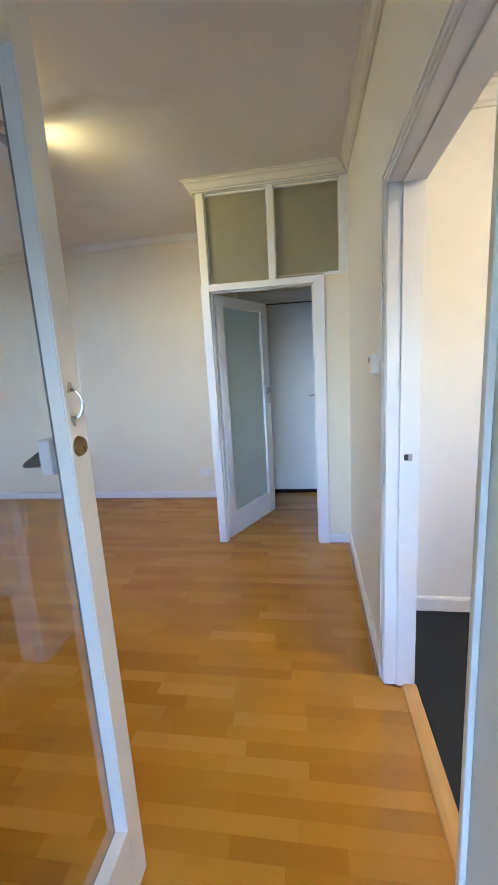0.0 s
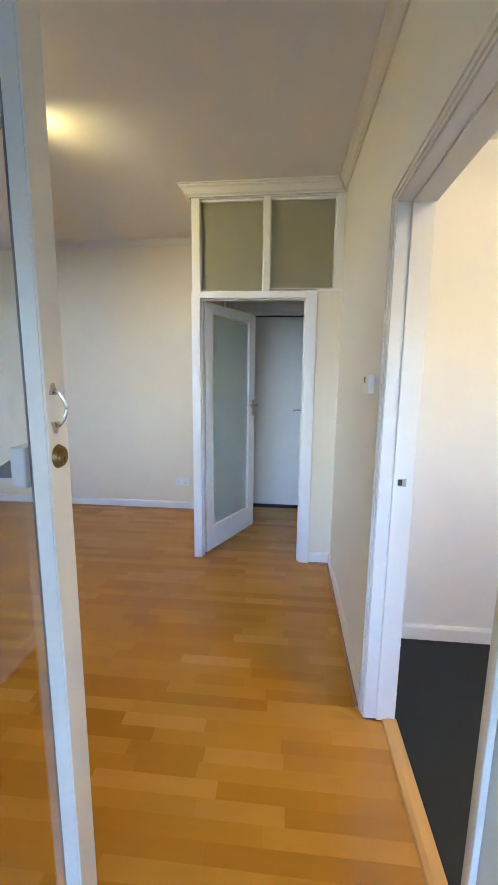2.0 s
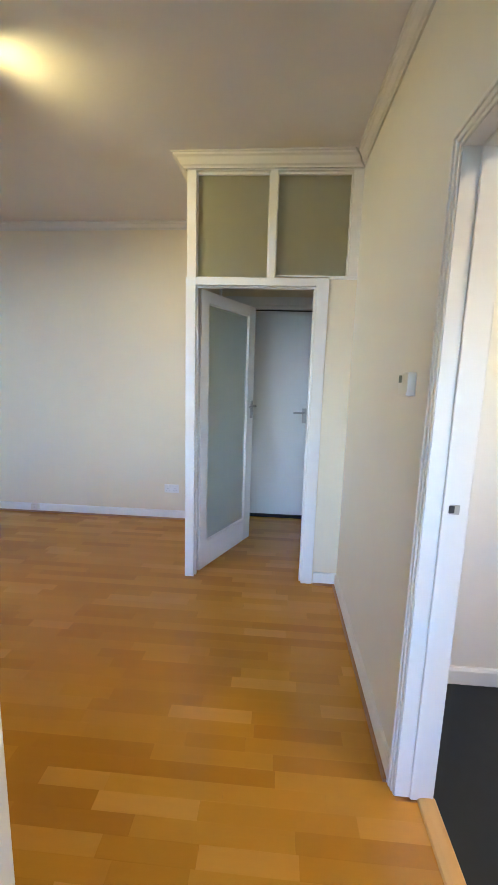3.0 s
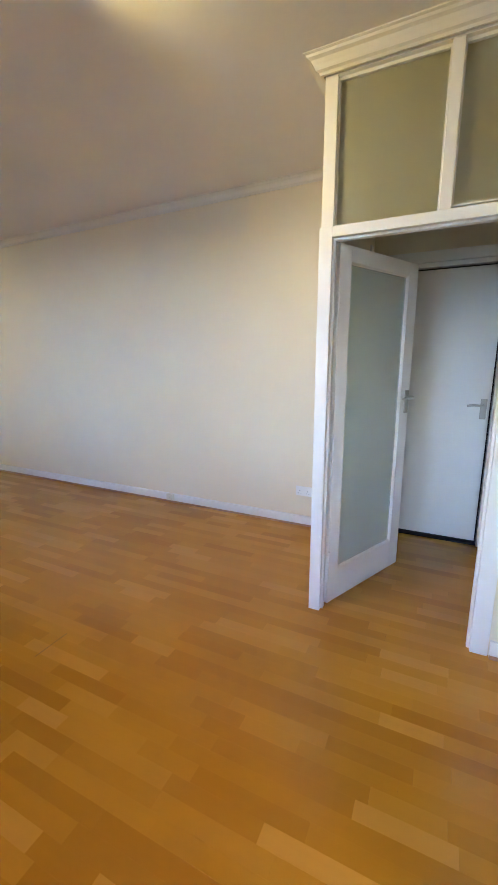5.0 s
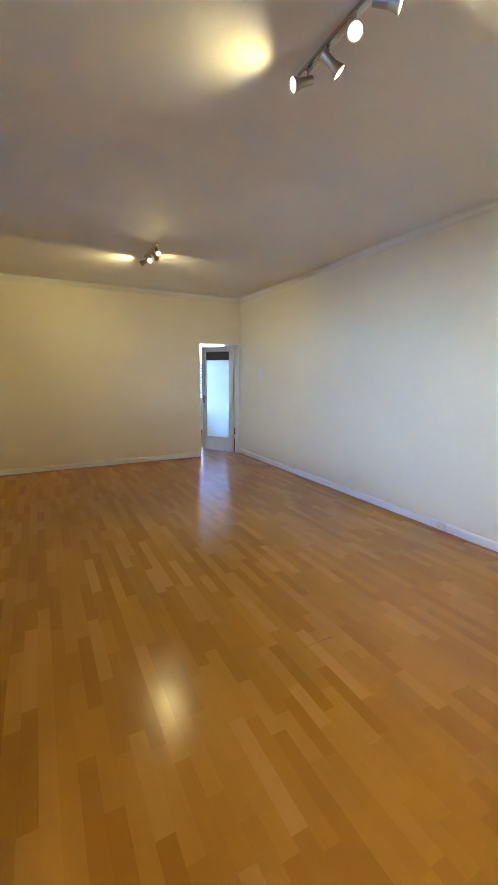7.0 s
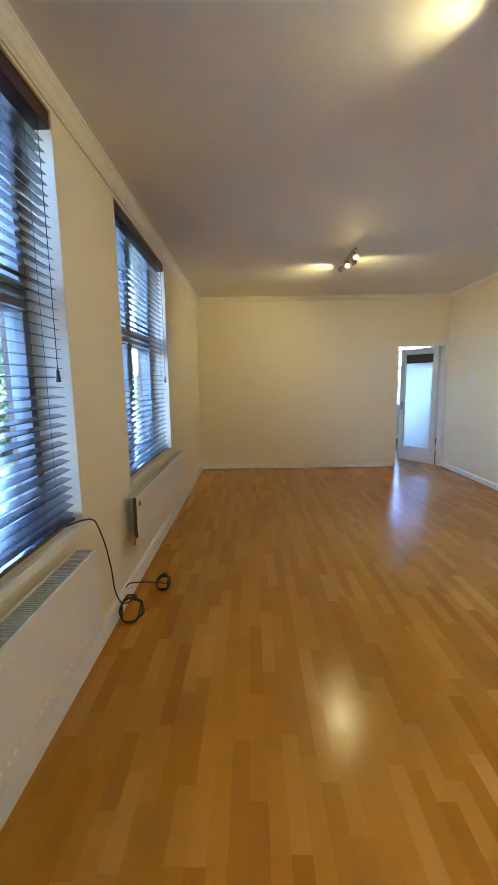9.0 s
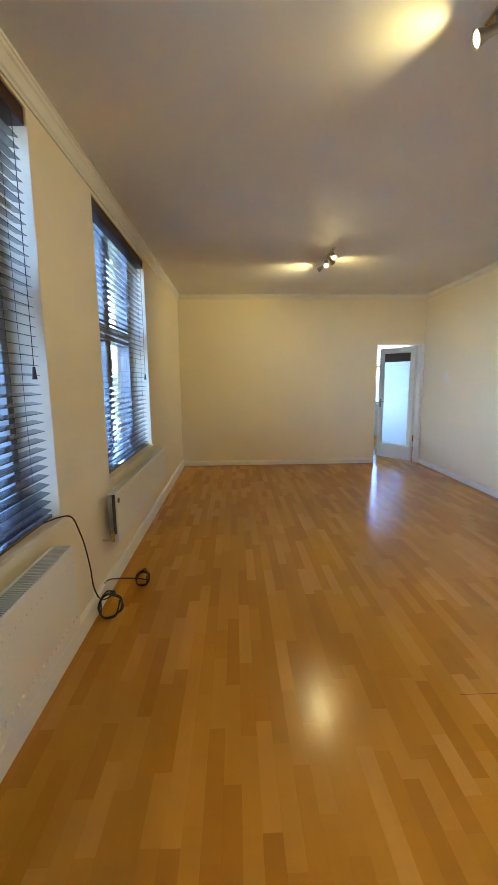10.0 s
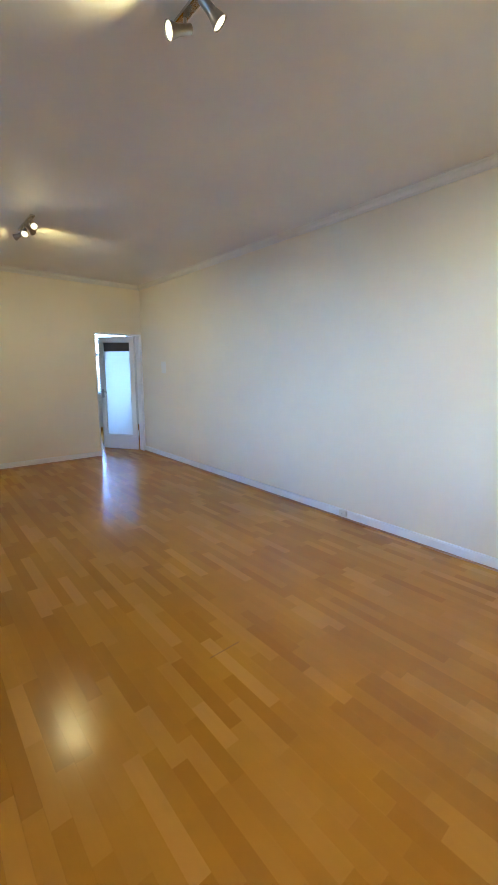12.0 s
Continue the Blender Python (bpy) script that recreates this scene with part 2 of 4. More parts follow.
# ---- walls ----
H0, H1 = -0.10, CEIL + 0.19
structure("wall_north", boxes((XW - 0.12, XP, YN, YN + 0.12, H0, H1)), M_WALL, "long cream-painted plaster wall", "wall")
structure("wall_west", boxes((XW - 0.12, XW, YS - WALL, FAR[0], H0, H1), (XW - 0.12, XW, FAR[0], YN, FTOP, H1)), M_WALL, "cream-painted end wall with a doorway", "wall")
ENTRY = (-0.418, 0.41, 2.175)
structure("wall_south", boxes(
    (XW, W2[0], YS - WALL, YS, H0, H1), (W2[0], W2[1], YS - WALL, YS, H0, SILL), (W2[0], W2[1], YS - WALL, YS, WTOP, H1),
    (W2[1], W1[0], YS - WALL, YS, H0, H1), (W1[0], W1[1], YS - WALL, YS, H0, SILL), (W1[0], W1[1], YS - WALL, YS, WTOP, H1),
    (W1[1], ENTRY[0] - 0.04, YS - WALL, YS, H0, H1), (ENTRY[0] - 0.04, XE, YS - WALL, YS, ENTRY[2] + 0.04, H1)),
    M_WALL, "cream-painted outer wall with two tall windows", "wall")
structure("wall_entry", boxes((XE, XE + 0.13, YS - WALL, KIT[0] - 0.03, H0, H1)), M_ROOM2, "white-painted wall between entrance and kitchen door", "wall")
structure("wall_east", boxes(
    (XE, XE + 0.13, KIT[0] - 0.03, KIT[1] + 0.03, KTOP + 0.03, H1), (XE, XE + 0.13, KIT[1] + 0.03, YH + 0.1, H0, H1)),
    M_ROOM2, "pale-painted wall with the kitchen doorway", "wall")
structure("wall_nib", boxes((PE + 0.002, XE, YD + 0.004, YD + 0.09, H0, 2.075)), M_WALL, "narrow cream-painted wall beside the hall door", "wall")
structure("wall_hall_side", boxes((XP, XP + 0.05, YD + 0.0952, YH + 0.1, H0, H1)), M_WALL, "cream-painted side wall of the hall", "wall")
structure("wall_hall_back", boxes((XP + 0.05, -0.50, YH, YH + 0.1, H0, H1), (-0.50, 0.345, YH, YH + 0.1, 2.135, H1), (0.345, XE, YH, YH + 0.1, H0, H1)), M_WALL, "cream-painted back wall of the hall", "wall")
structure("wall_kitchen_north", boxes((XE + 0.13, 2.5, 2.21, 2.31, H0, H1)), M_ROOM2, "pale-painted kitchen wall", "wall")
structure("wall_kitchen_east", boxes((2.4, 2.5, -0.8, 2.21, H0, H1)), M_WALL, "cream-painted kitchen end wall", "wall")
structure("wall_kitchen_south", boxes((XE + 0.13, 2.4, -0.8, -0.7, H0, 1.1), (XE + 0.13, 1.15, -0.8, -0.7, 1.1, 1.85), (1.75, 2.4, -0.8, -0.7, 1.1, 1.85), (XE + 0.13, 2.4, -0.8, -0.7, 1.85, H1)), M_WALL, "cream-painted kitchen wall with a window opening", "wall")
structure("wall_kitchen_corner", boxes((XE, XE + 0.13, -0.8, YS - WALL, H0, H1)), M_WALL, "outer wall beside the entrance", "wall")
RX, RY0, RY1 = -10.05, 2.6, 6.1
structure("wall_back_room_west", boxes((RX - 0.2, RX, RY0, 4.0, H0, H1), (RX - 0.2, RX, 4.0, 5.5, H0, 0.82), (RX - 0.2, RX, 4.0, 5.5, 2.3, H1), (RX - 0.2, RX, 5.5, RY1, H0, H1)), M_ROOM2, "pale painted wall of the back room with a window", "wall")
structure("wall_back_room_south", boxes((RX, XW - 0.12, RY0 - 0.1, RY0, H0, H1)), M_ROOM2, "pale painted wall of the back room", "wall")
structure("wall_back_room_north", boxes((RX, XW, RY1, RY1 + 0.1, H0, H1)), M_ROOM2, "pale painted wall of the back room", "wall")
structure("wall_back_room_east", boxes((XW - 0.12, XW, YN + 0.12, RY1, H0, H1)), M_ROOM2, "pale painted wall of the back room", "wall")
structure("ceiling", boxes((XW, XE, YS, YH, CEIL, CEIL + 0.1)), M_CEIL, "off-white lightly textured plaster ceiling", "ceiling")
structure("ceiling_kitchen", boxes((XE + 0.13, 2.4, -0.7, 2.21, CEIL - 0.1, CEIL)), M_CEIL, "off-white kitchen ceiling", "ceiling")
structure("ceiling_back_room", boxes((RX, XW - 0.12, RY0, RY1, CEIL, CEIL + 0.1)), M_CEIL, "off-white ceiling of the back room", "ceiling")
structure("roof", boxes((-10.4, 2.7, -0.3, 6.4, CEIL + 0.20, CEIL + 0.36)), M_CEIL, "flat slab that closes the rooms above", "roof")

patch = boxes((-6.07, -5.93, YN - 0.0025, YN + 0.002, 1.36, 1.54), bevel=0.0012)
part("paint_patch", patch, M_ROOM2, bpy.data.objects["wall_north"], "paler touched-up patch of paint")

# ---- trims ----
SKIRT = [(0, 0), (0.016, 0), (0.016, 0.072), (0.011, 0.085), (0, 0.088)]
SKIRT_TALL = [(0, 0), (0.020, 0), (0.020, 0.104), (0.016, 0.112), (0.011, 0.122), (0, 0.126)]
BEAD = [(0.016, 0), (0.030, 0), (0.028, 0.008), (0.022, 0.012), (0.016, 0.013)]
COVE = [(0, 0), (0, -0.105), (0.010, -0.105), (0.013, -0.092), (0.022, -0.084), (0.028, -0.062), (0.036, -0.040), (0.046, -0.030), (0.049, -0.018), (0.057, -0.014), (0.057, 0)]
COVE_LOW = [(o * 1.35, u * 0.75) for o, u in COVE]
COVE_SMALL = [(o, u * 0.62) for o, u in COVE]


def sag(x, y):
    """How far the old ceiling lies out of level at a place."""
    return 0.0043 * (x - XW) * (y - 2.2)


def trim(name, profile, z, material, label, category, runs):
    for a, b, ta, tb in runs:
        structure(name, sweep(bmesh.new(), profile, (*a, z), (*b, z), ta, tb), material, label, category)


# room side lies to the left of each run
RUNS = [((XP, YN), (XW, YN), 0, 1), ((XW, FAR[0] - 0.005), (XW, YS), 0, 1), ((XW, YS), (ENTRY[0] - 0.045, YS), 1, 0),
        ((XE, KIT[1] + 0.048), (XE, YD), 0, 1), ((XE, YD), (PE + 0.006, YD), 1, 0)]
trim("baseboard", SKIRT, 0.0, M_TRIM, "white-painted wooden skirting board along the wall", "skirting", RUNS[:2] + RUNS[3:])
trim("baseboard_south", SKIRT_TALL, 0.0, M_TRIM, "tall white-painted skirting board below the windows", "skirting", RUNS[2:3])
trim("floor_bead", BEAD, 0.0, M_BEAD, "thin brown beading at the edge of the floor", "beading", RUNS[:2] + RUNS[3:])
trim("kitchen_baseboard", SKIRT, 0.0, M_TRIM, "white-painted skirting board in the kitchen", "skirting", [((2.4, 2.21), (XE + 0.13, 2.21), 0, 0)])
trim("hall_baseboard", SKIRT, 0.0, M_TRIM, "white-painted skirting board in the hall", "skirting", [((XE, YD + 0.1), (XE, YH), 0, 1), ((XP + 0.05, YH), (XP + 0.05, YD + 0.12), 1, 0)])
trim("cornice", COVE_SMALL, CEIL, M_CORNICE, "white moulded plaster cornice below the ceiling", "cornice",
     [((XP, YN), (XW, YN), 1, 1), ((XW, YN), (XW, YS), 1, 1), ((XE, YS), (XE, YD - 0.01), 1, 1)])
trim("cornice_south", [(o * 0.8, u) for o, u in COVE], CEIL, M_CORNICE, "white moulded plaster cornice over the windows", "cornice", [((XW, YS), (XE, YS), 1, 1)])
trim("partition_cornice", COVE_LOW, CEIL, M_CORNICE, "white moulded cornice on the glazed partition", "cornice",
     [((XE, YD - 0.01), (XP, YD - 0.01), 1, -1), ((XP, YD - 0.01), (XP, YN), -1, 1)])
for ob in scene.objects:
    if ob.name.split(".")[0] in ("ceiling", "cornice", "cornice_south", "partition_cornice"):
        for v in ob.data.vertices:
            v.co.z += sag(v.co.x, v.co.y)
trim("kitchen_cornice", COVE, CEIL - 0.1, M_CORNICE, "white plaster cornice in the kitchen", "cornice", [((2.4, 2.21), (XE + 0.13, 2.21), 1, 1)])

# ---- glazed hall partition ----
tr = thing("glazed_partition", "white-painted timber door frame with two obscure glass fanlights", "door frame", (XP, YD, 0))
tr["kind"] = "structure"


def local(name, bm, material, parent, origin, label="", round_it=False):
    bmesh.ops.translate(bm, verts=bm.verts, vec=-Vector(origin))
    return part(name, bm, material, parent, label, round_it)


O = (XP, YD, 0)
local("post", boxes((XP, PL, YD - 0.012, YD + 0.095, 0, 2.078), (XP + 0.006, PL, YD, YD + 0.095, 2.078, 2.72), bevel=0.003), M_TRIM, tr, O)
local("post", boxes((PR, PE, YD - 0.012, YD + 0.095, 0, 2.078), bevel=0.003), M_TRIM, tr, O)
local("head_rail", boxes((PL, PR, YD - 0.012, YD + 0.095, 2.030, 2.078), bevel=0.003), M_TRIM, tr, O)
local("sill_rail", boxes((PE, XE, YD - 0.001, YD + 0.095, 2.0755, 2.094), bevel=0.002), M_TRIM, tr, O)
local("top_rail", boxes((XP + 0.006, XE, YD, YD + 0.095, 2.708, CEIL + 0.02), bevel=0.002), M_TRIM, tr, O)
local("mullion", boxes((-0.118, -0.070, YD - 0.002, YD + 0.095, 2.078, 2.708), bevel=0.004), M_TRIM, tr, O)
local("end_post", boxes((0.388, XE, YD, YD + 0.095, 2.094, 2.708), bevel=0.003), M_TRIM, tr, O)
for a, b, z in ((PL, -0.118, 2.078), (-0.070, 0.388, 2.094)):
    local("glazing_bead", boxes((a, a + 0.007, YD + 0.022, YD + 0.04, z, 2.708), (b - 0.007, b, YD + 0.022, YD + 0.04, z, 2.708), (a + 0.007, b - 0.007, YD + 0.022, YD + 0.04, 2.694, 2.708), (a + 0.007, b - 0.007, YD + 0.022, YD + 0.04, z, z + 0.008), bevel=0.002), M_TRIM, tr, O)
    local("fanlight_pane", boxes((a + 0.004, b - 0.004, YD + 0.042, YD + 0.047, z + 0.003, 2.705)), M_TRANSOM, tr, O, "obscure grey-green glass pane")
local("door_stop", boxes((PL, PL + 0.012, YD + 0.018, YD + 0.05, 0, 2.030), (PR - 0.012, PR, YD + 0.018, YD + 0.05, 0, 2.030), (PL + 0.012, PR - 0.012, YD + 0.018, YD + 0.05, 2.019, 2.030)), M_TRIM, tr, O)


# ---- doors ----
def lever(parent, x, y, z, side, reach, plate=(0.04, 0.15), material=None):
    """A lever handle on a plate; side: -1 or 1 along y, reach: along x."""
    m = material or M_STEEL
    h = part("handle_plate", boxes((x - plate[0] / 2, x + plate[0] / 2, y, y + side * 0.009, z - 0.03 - plate[1] / 2, z - 0.03 + plate[1] / 2), bevel=0.003), m, parent, "satin metal handle plate")
    bm = bmesh.new()
    rod(bm, (x, y + side * 0.008, z), (x, y + side * 0.05, z), 0.009)
    tube(bm, [(x, y + side * 0.045, z), (x + reach * 0.25, y + side * 0.052, z), (x + reach * 0.6, y + side * 0.052, z + 0.002), (x + reach, y + side * 0.048, z - 0.004)], 0.009, 10)
    part("lever", bm, m, h, "satin metal lever", True)
    return h


def glazed_leaf(name, width, height, thick, stiles, top, bottom, material_glass, label, matrix, glass_label, depth=None):
    """Leaf from its hinge along +x, its thickness along +y; depth: of the glass behind the front face."""
    d = thing(name, label, "door")
    a, b, c, e = stiles[0], width - stiles[1], bottom, height - top
    depth = depth or thick / 2
    part("hinge_stile", boxes((0, a, 0, thick, 0.006, height), bevel=0.003), M_DOOR, d)
    part("lock_stile", boxes((b, width, 0, thick, 0.006, height), bevel=0.003), M_DOOR, d)
    part("top_rail", boxes((a, b, 0.001, thick - 0.001, e, height), bevel=0.002), M_DOOR, d)
    part("bottom_rail", boxes((a, b, 0.001, thick - 0.001, 0.006, c), bevel=0.002), M_DOOR, d)
    for y0, y1 in ((0.004, depth - 0.003), (thick - 0.004, depth + 0.003)):
        # sloped bead: thin at the face, thicker against the glass
        bm = bmesh.new()
        rings = []
        for y, w in ((y0, 0.002), (y1, 0.011)):
            rings.append([[bm.verts.new((x, y, z)) for x, z in ((a + k, c + k), (b - k, c + k), (b - k, e - k), (a + k, e - k))] for k in (-0.001, w)])
        for i in range(4):
            j = (i + 1) % 4
            for p, q in ((rings[0][0], rings[0][1]), (rings[0][1], rings[1][1]), (rings[1][1], rings[1][0]), (rings[1][0], rings[0][0])):
                bm.faces.new((p[i], p[j], q[j], q[i]))
        part("glazing_bead", bm, M_DOOR, d)
    # dark line of putty round the pane
    part("putty_line", boxes((a, a + 0.0125, depth - 0.0035, depth + 0.0035, c, e), (b - 0.0125, b, depth - 0.0035, depth + 0.0035, c, e), (a + 0.0125, b - 0.0125, depth - 0.0035, depth + 0.0035, c, c + 0.0125), (a + 0.0125, b - 0.0125, depth - 0.0035, depth + 0.0035, e - 0.0125, e)), M_PUTTY, d, "grey line of old putty")
    part("pane", boxes((a + 0.012, b - 0.012, depth - 0.003, depth + 0.003, c + 0.012, e - 0.012)), material_glass, d, glass_label)
    d.matrix_world = matrix
    return d


def hinges(d, thick, zs):
    for z in zs:
        bm = bmesh.new()
        rod(bm, (-0.004, -0.004, z - 0.045), (-0.004, -0.004, z + 0.045), 0.007, seg=10)
        box(bm, -0.002, 0.001, 0.0, 0.03, z - 0.045, z + 0.045)
        part("hinge", bm, M_TRIM, d)


# the door between the long room and the hall, open into the hall
hall_door = glazed_leaf("hall_door", 0.775, 2.022, 0.040, (0.098, 0.105), 0.078, 0.205, M_FROST, "white-painted glazed door with obscure glass, standing open", pose(-0.556, 3.150, 0, 0, 0, 65.2), "pale green obscure glass")
hinges(hall_door, 0.04, (0.3, 1.0, 1.75))
lever(hall_door, 0.738, 0.0, 1.205, -1, -0.115)
lever(hall_door, 0.738, 0.04, 1.205, 1, -0.115)

# the entrance door, open against the side of its frame
front = glazed_leaf("entrance_door", 0.775, 2.150, 0.044, (0.070, 0.069), 0.09, 0.232, M_CLEAR, "white-painted glazed entrance door, standing wide open", pose(-0.366, 0.071, 0.012, 0, 0, 90.2), "clear glass pane", 0.033)
hinges(front, 0.044, (0.3, 1.0, 1.75))
HX, HZ, LX, LZ = 0.727, 1.390, 0.736, 1.294     # pull handle and lock on the leaf
bm = bmesh.new()
tube(bm, [(HX + k, -y, HZ + z) for k, y, z in ((0, 0.004, 0.034), (0, 0.013, 0.031), (0.002, 0.023, 0.016), (0.003, 0.026, 0), (0.002, 0.023, -0.016), (0, 0.013, -0.031), (0, 0.004, -0.034))], 0.0038, 12)
pull = part("pull_handle", bm, M_CHROME, front, "polished chrome D-shaped pull handle", True)
for z, s in ((HZ + 0.034, 1), (HZ - 0.034, -1)):
    bm = bmesh.new()
    v = [bm.verts.new((HX + dx, y, z + dz)) for y in (0.0, -0.007) for dx, dz in ((-0.010, -0.008 * s), (0.010, -0.008 * s), (0.0, 0.015 * s))]
    for f in ((0, 1, 2), (3, 5, 4), (0, 3, 4, 1), (1, 4, 5, 2), (2, 5, 3, 0)):
        bm.faces.new([v[i] for i in f])
    part("mounting_foot", bm, M_CHROME, pull)
bm = bmesh.new()
rod(bm, (LX, 0.0, LZ), (LX, -0.008, LZ), 0.024, 0.020, 28)
lock = part("cylinder_lock", bm, M_BRASS, front, "aged brass cylinder lock", True)
bm = bmesh.new()
rod(bm, (LX, -0.007, LZ - 0.002), (LX, -0.012, LZ - 0.002), 0.015, 0.013, 24)
part("lock_barrel", bm, M_BRASS, lock, "", True)
part("keyhole", boxes((LX - 0.0015, LX + 0.0015, -0.0125, -0.0118, LZ - 0.012, LZ)), M_GAP, lock, "dark keyhole slit")
inner = part("lock_case", boxes((LX - 0.046, LX + 0.026, 0.044, 0.074, LZ - 0.056, LZ + 0.024), bevel=0.004), M_PLASTIC, front, "white lock case")
bm = bmesh.new()
KX, KZ = LX - 0.018, LZ - 0.022
rod(bm, (KX, 0.072, KZ), (KX, 0.084, KZ), 0.016, seg=16)
v = [bm.verts.new((KX + dx, y, KZ + z)) for y, w, lo, hi in ((0.082, 0.014, -0.018, 0.020), (0.136, 0.007, -0.022, -0.012)) for dx, z in ((-w, lo), (w, lo), (w, hi), (-w, hi))]
for f in ((3, 2, 1, 0), (4, 5, 6, 7), (0, 1, 5, 4), (1, 2, 6, 5), (2, 3, 7, 6), (3, 0, 4, 7)):
    bm.faces.new([v[k] for k in f])
bmesh.ops.bevel(bm, geom=[e for e in bm.edges if len(e.link_faces) == 2 and e.verts[0] in v and e.verts[1] in v], offset=0.003, segments=2, affect="EDGES")
part("inner_knob", bm, M_KNOB, inner, "dark bronze tapered turn lever", True)
part("edge_plate", boxes((0.7752, 0.7765, 0.010, 0.032, LZ - 0.07, LZ + 0.07)), M_BRASS, front, "brass lock face plate")

ef = thing("door_frame_entrance", "white-painted timber frame of the entrance", "door frame", (0, YS, 0))
ef["kind"] = "structure"
E0 = (0, YS, 0)
local("jamb", boxes((ENTRY[0] - 0.04, ENTRY[0], YS - WALL, YS + 0.010, 0, ENTRY[2]), bevel=0.002), M_TRIM, ef, E0)
local("jamb", boxes((ENTRY[1], XE - 0.001, YS - WALL, YS + 0.010, 0, ENTRY[2]), bevel=0.002), M_TRIM, ef, E0)
local("head", boxes((ENTRY[0] - 0.04, XE - 0.001, YS - WALL, YS + 0.010, ENTRY[2], ENTRY[2] + 0.039), bevel=0.002), M_TRIM, ef, E0)

# kitchen doorway: lining, stepped architrave, stop, latch and threshold
kf = thing("door_frame_kitchen", "white gloss-painted kitchen door frame with a stepped architrave", "door frame", (XE, KIT[0], 0))
kf["kind"] = "structure"
K0 = (XE, KIT[0], 0)
local("lining", boxes((XE - 0.001, XE + 0.131, KIT[1], KIT[1] + 0.029, 0, KTOP), bevel=0.002), M_TRIM, kf, K0)
local("lining", boxes((XE - 0.001, XE + 0.131, KIT[0] - 0.029, KIT[0], 0, KTOP), bevel=0.002), M_TRIM, kf, K0)
local("lining", boxes((XE - 0.001, XE + 0.131, KIT[0] - 0.029, KIT[1] + 0.029, KTOP, KTOP + 0.029), bevel=0.002), M_TRIM, kf, K0)
local("door_stop", boxes((XE + 0.05, XE + 0.130, KIT[1] - 0.008, KIT[1] + 0.002, 0, KTOP), (XE + 0.05, XE + 0.130, KIT[0] - 0.002, KIT[0] + 0.008, 0, KTOP), (XE + 0.05, XE + 0.130, KIT[0] + 0.008, KIT[1] - 0.008, KTOP - 0.008, KTOP + 0.002), bevel=0.004), M_TRIM, kf, K0)
for lo, hi, d in ((0.0, 0.014, 0.005), (0.014, 0.030, 0.010), (0.030, 0.044, 0.015)):
    local("architrave", boxes((XE - d, XE - 0.0015, KIT[1] + 0.001 + lo, KIT[1] + 0.001 + hi, 0, KTOP + hi), (XE - d, XE - 0.0015, KIT[0] - 0.001 - hi, KIT[0] - 0.001 - lo, 0, KTOP + hi), (XE - d, XE - 0.0015, KIT[0] - 0.001 - lo, KIT[1] + 0.001 + lo, KTOP + 0.001 + lo, KTOP + 0.001 + hi), bevel=0.003), M_TRIM, kf, K0)
SY = KIT[1] - 0.008
st = local("strike_plate", boxes((XE + 0.070, XE + 0.100, SY - 0.0015, SY + 0.001, 1.050, 1.080)), M_STEEL, kf, K0, "small metal strike plate")
local("latch_hole", boxes((XE + 0.068, XE + 0.084, SY - 0.003, SY - 0.001, 1.054, 1.077)), M_GAP, st, (0, 0, 0))
st.children[0].location = (-K0[0], -K0[1], 0)
bm = bmesh.new()
sweep(bm, [(0.0, 0.001), (0.066, 0.001), (0.061, 0.009), (0.044, 0.014), (0.020, 0.014), (0.005, 0.008)], (XE + 0.140, KIT[0], 0), (XE + 0.140, KIT[1], 0))
tagged(part("threshold_strip", bm, M_OAK), "pale oak threshold strip between laminate and vinyl", "threshold", kind="structure")

structure("trim_hall", boxes((XP + 0.0505, XP + 0.066, 4.20, 4.275, 0, 2.26), bevel=0.003), M_TRIM, "white-painted architrave on the side of the hall", "architrave")
# back door of the hall
bd = thing("flush_door", "plain white flush door, shut, with a dark gap round it", "door", (0, YH, 0))
B0 = (0, YH, 0)
local("leaf", boxes((-0.455, 0.292, YH + 0.012, YH + 0.052, 0.034, 2.088), bevel=0.002), M_DOOR, bd, B0)
lever(bd, 0.252, 0.012, 1.11, -1, -0.11, (0.042, 0.15))
local("catch", boxes((0.286, 0.302, YH + 0.004, YH + 0.013, 1.80, 1.87), bevel=0.002), M_TRIM, bd, B0, "small white-painted catch")
hf = thing("door_frame_hall", "white-painted frame of the hall's back door", "door frame", B0)
hf["kind"] = "structure"
local("jamb", boxes((-0.50, -0.462, YH - 0.016, YH + 0.06, 0, 2.135), bevel=0.002), M_TRIM, hf, B0)
local("jamb", boxes((0.306, 0.345, YH - 0.016, YH + 0.06, 0, 2.135), bevel=0.002), M_TRIM, hf, B0)
local("head", boxes((-0.462, 0.306, YH - 0.016, YH + 0.06, 2.103, 2.135), bevel=0.002), M_TRIM, hf, B0)
local("architrave", boxes((-0.56, -0.50, YH - 0.018, YH - 0.0015, 0, 2.215), (0.345, 0.405, YH - 0.018, YH - 0.0015, 0, 2.215), (-0.50, 0.345, YH - 0.018, YH - 0.0015, 2.137, 2.215), bevel=0.003), M_TRIM, hf, B0)
# solid boxes coloured near black for the shade round the leaf
local("dark_gap", boxes((-0.462, 0.306, YH + 0.0525, YH + 0.12, -0.012, 2.105), (-0.462, 0.306, YH + 0.006, YH + 0.0525, -0.008, 0.006)), M_GAP, hf, B0, "black fill for the shade behind and under the door")

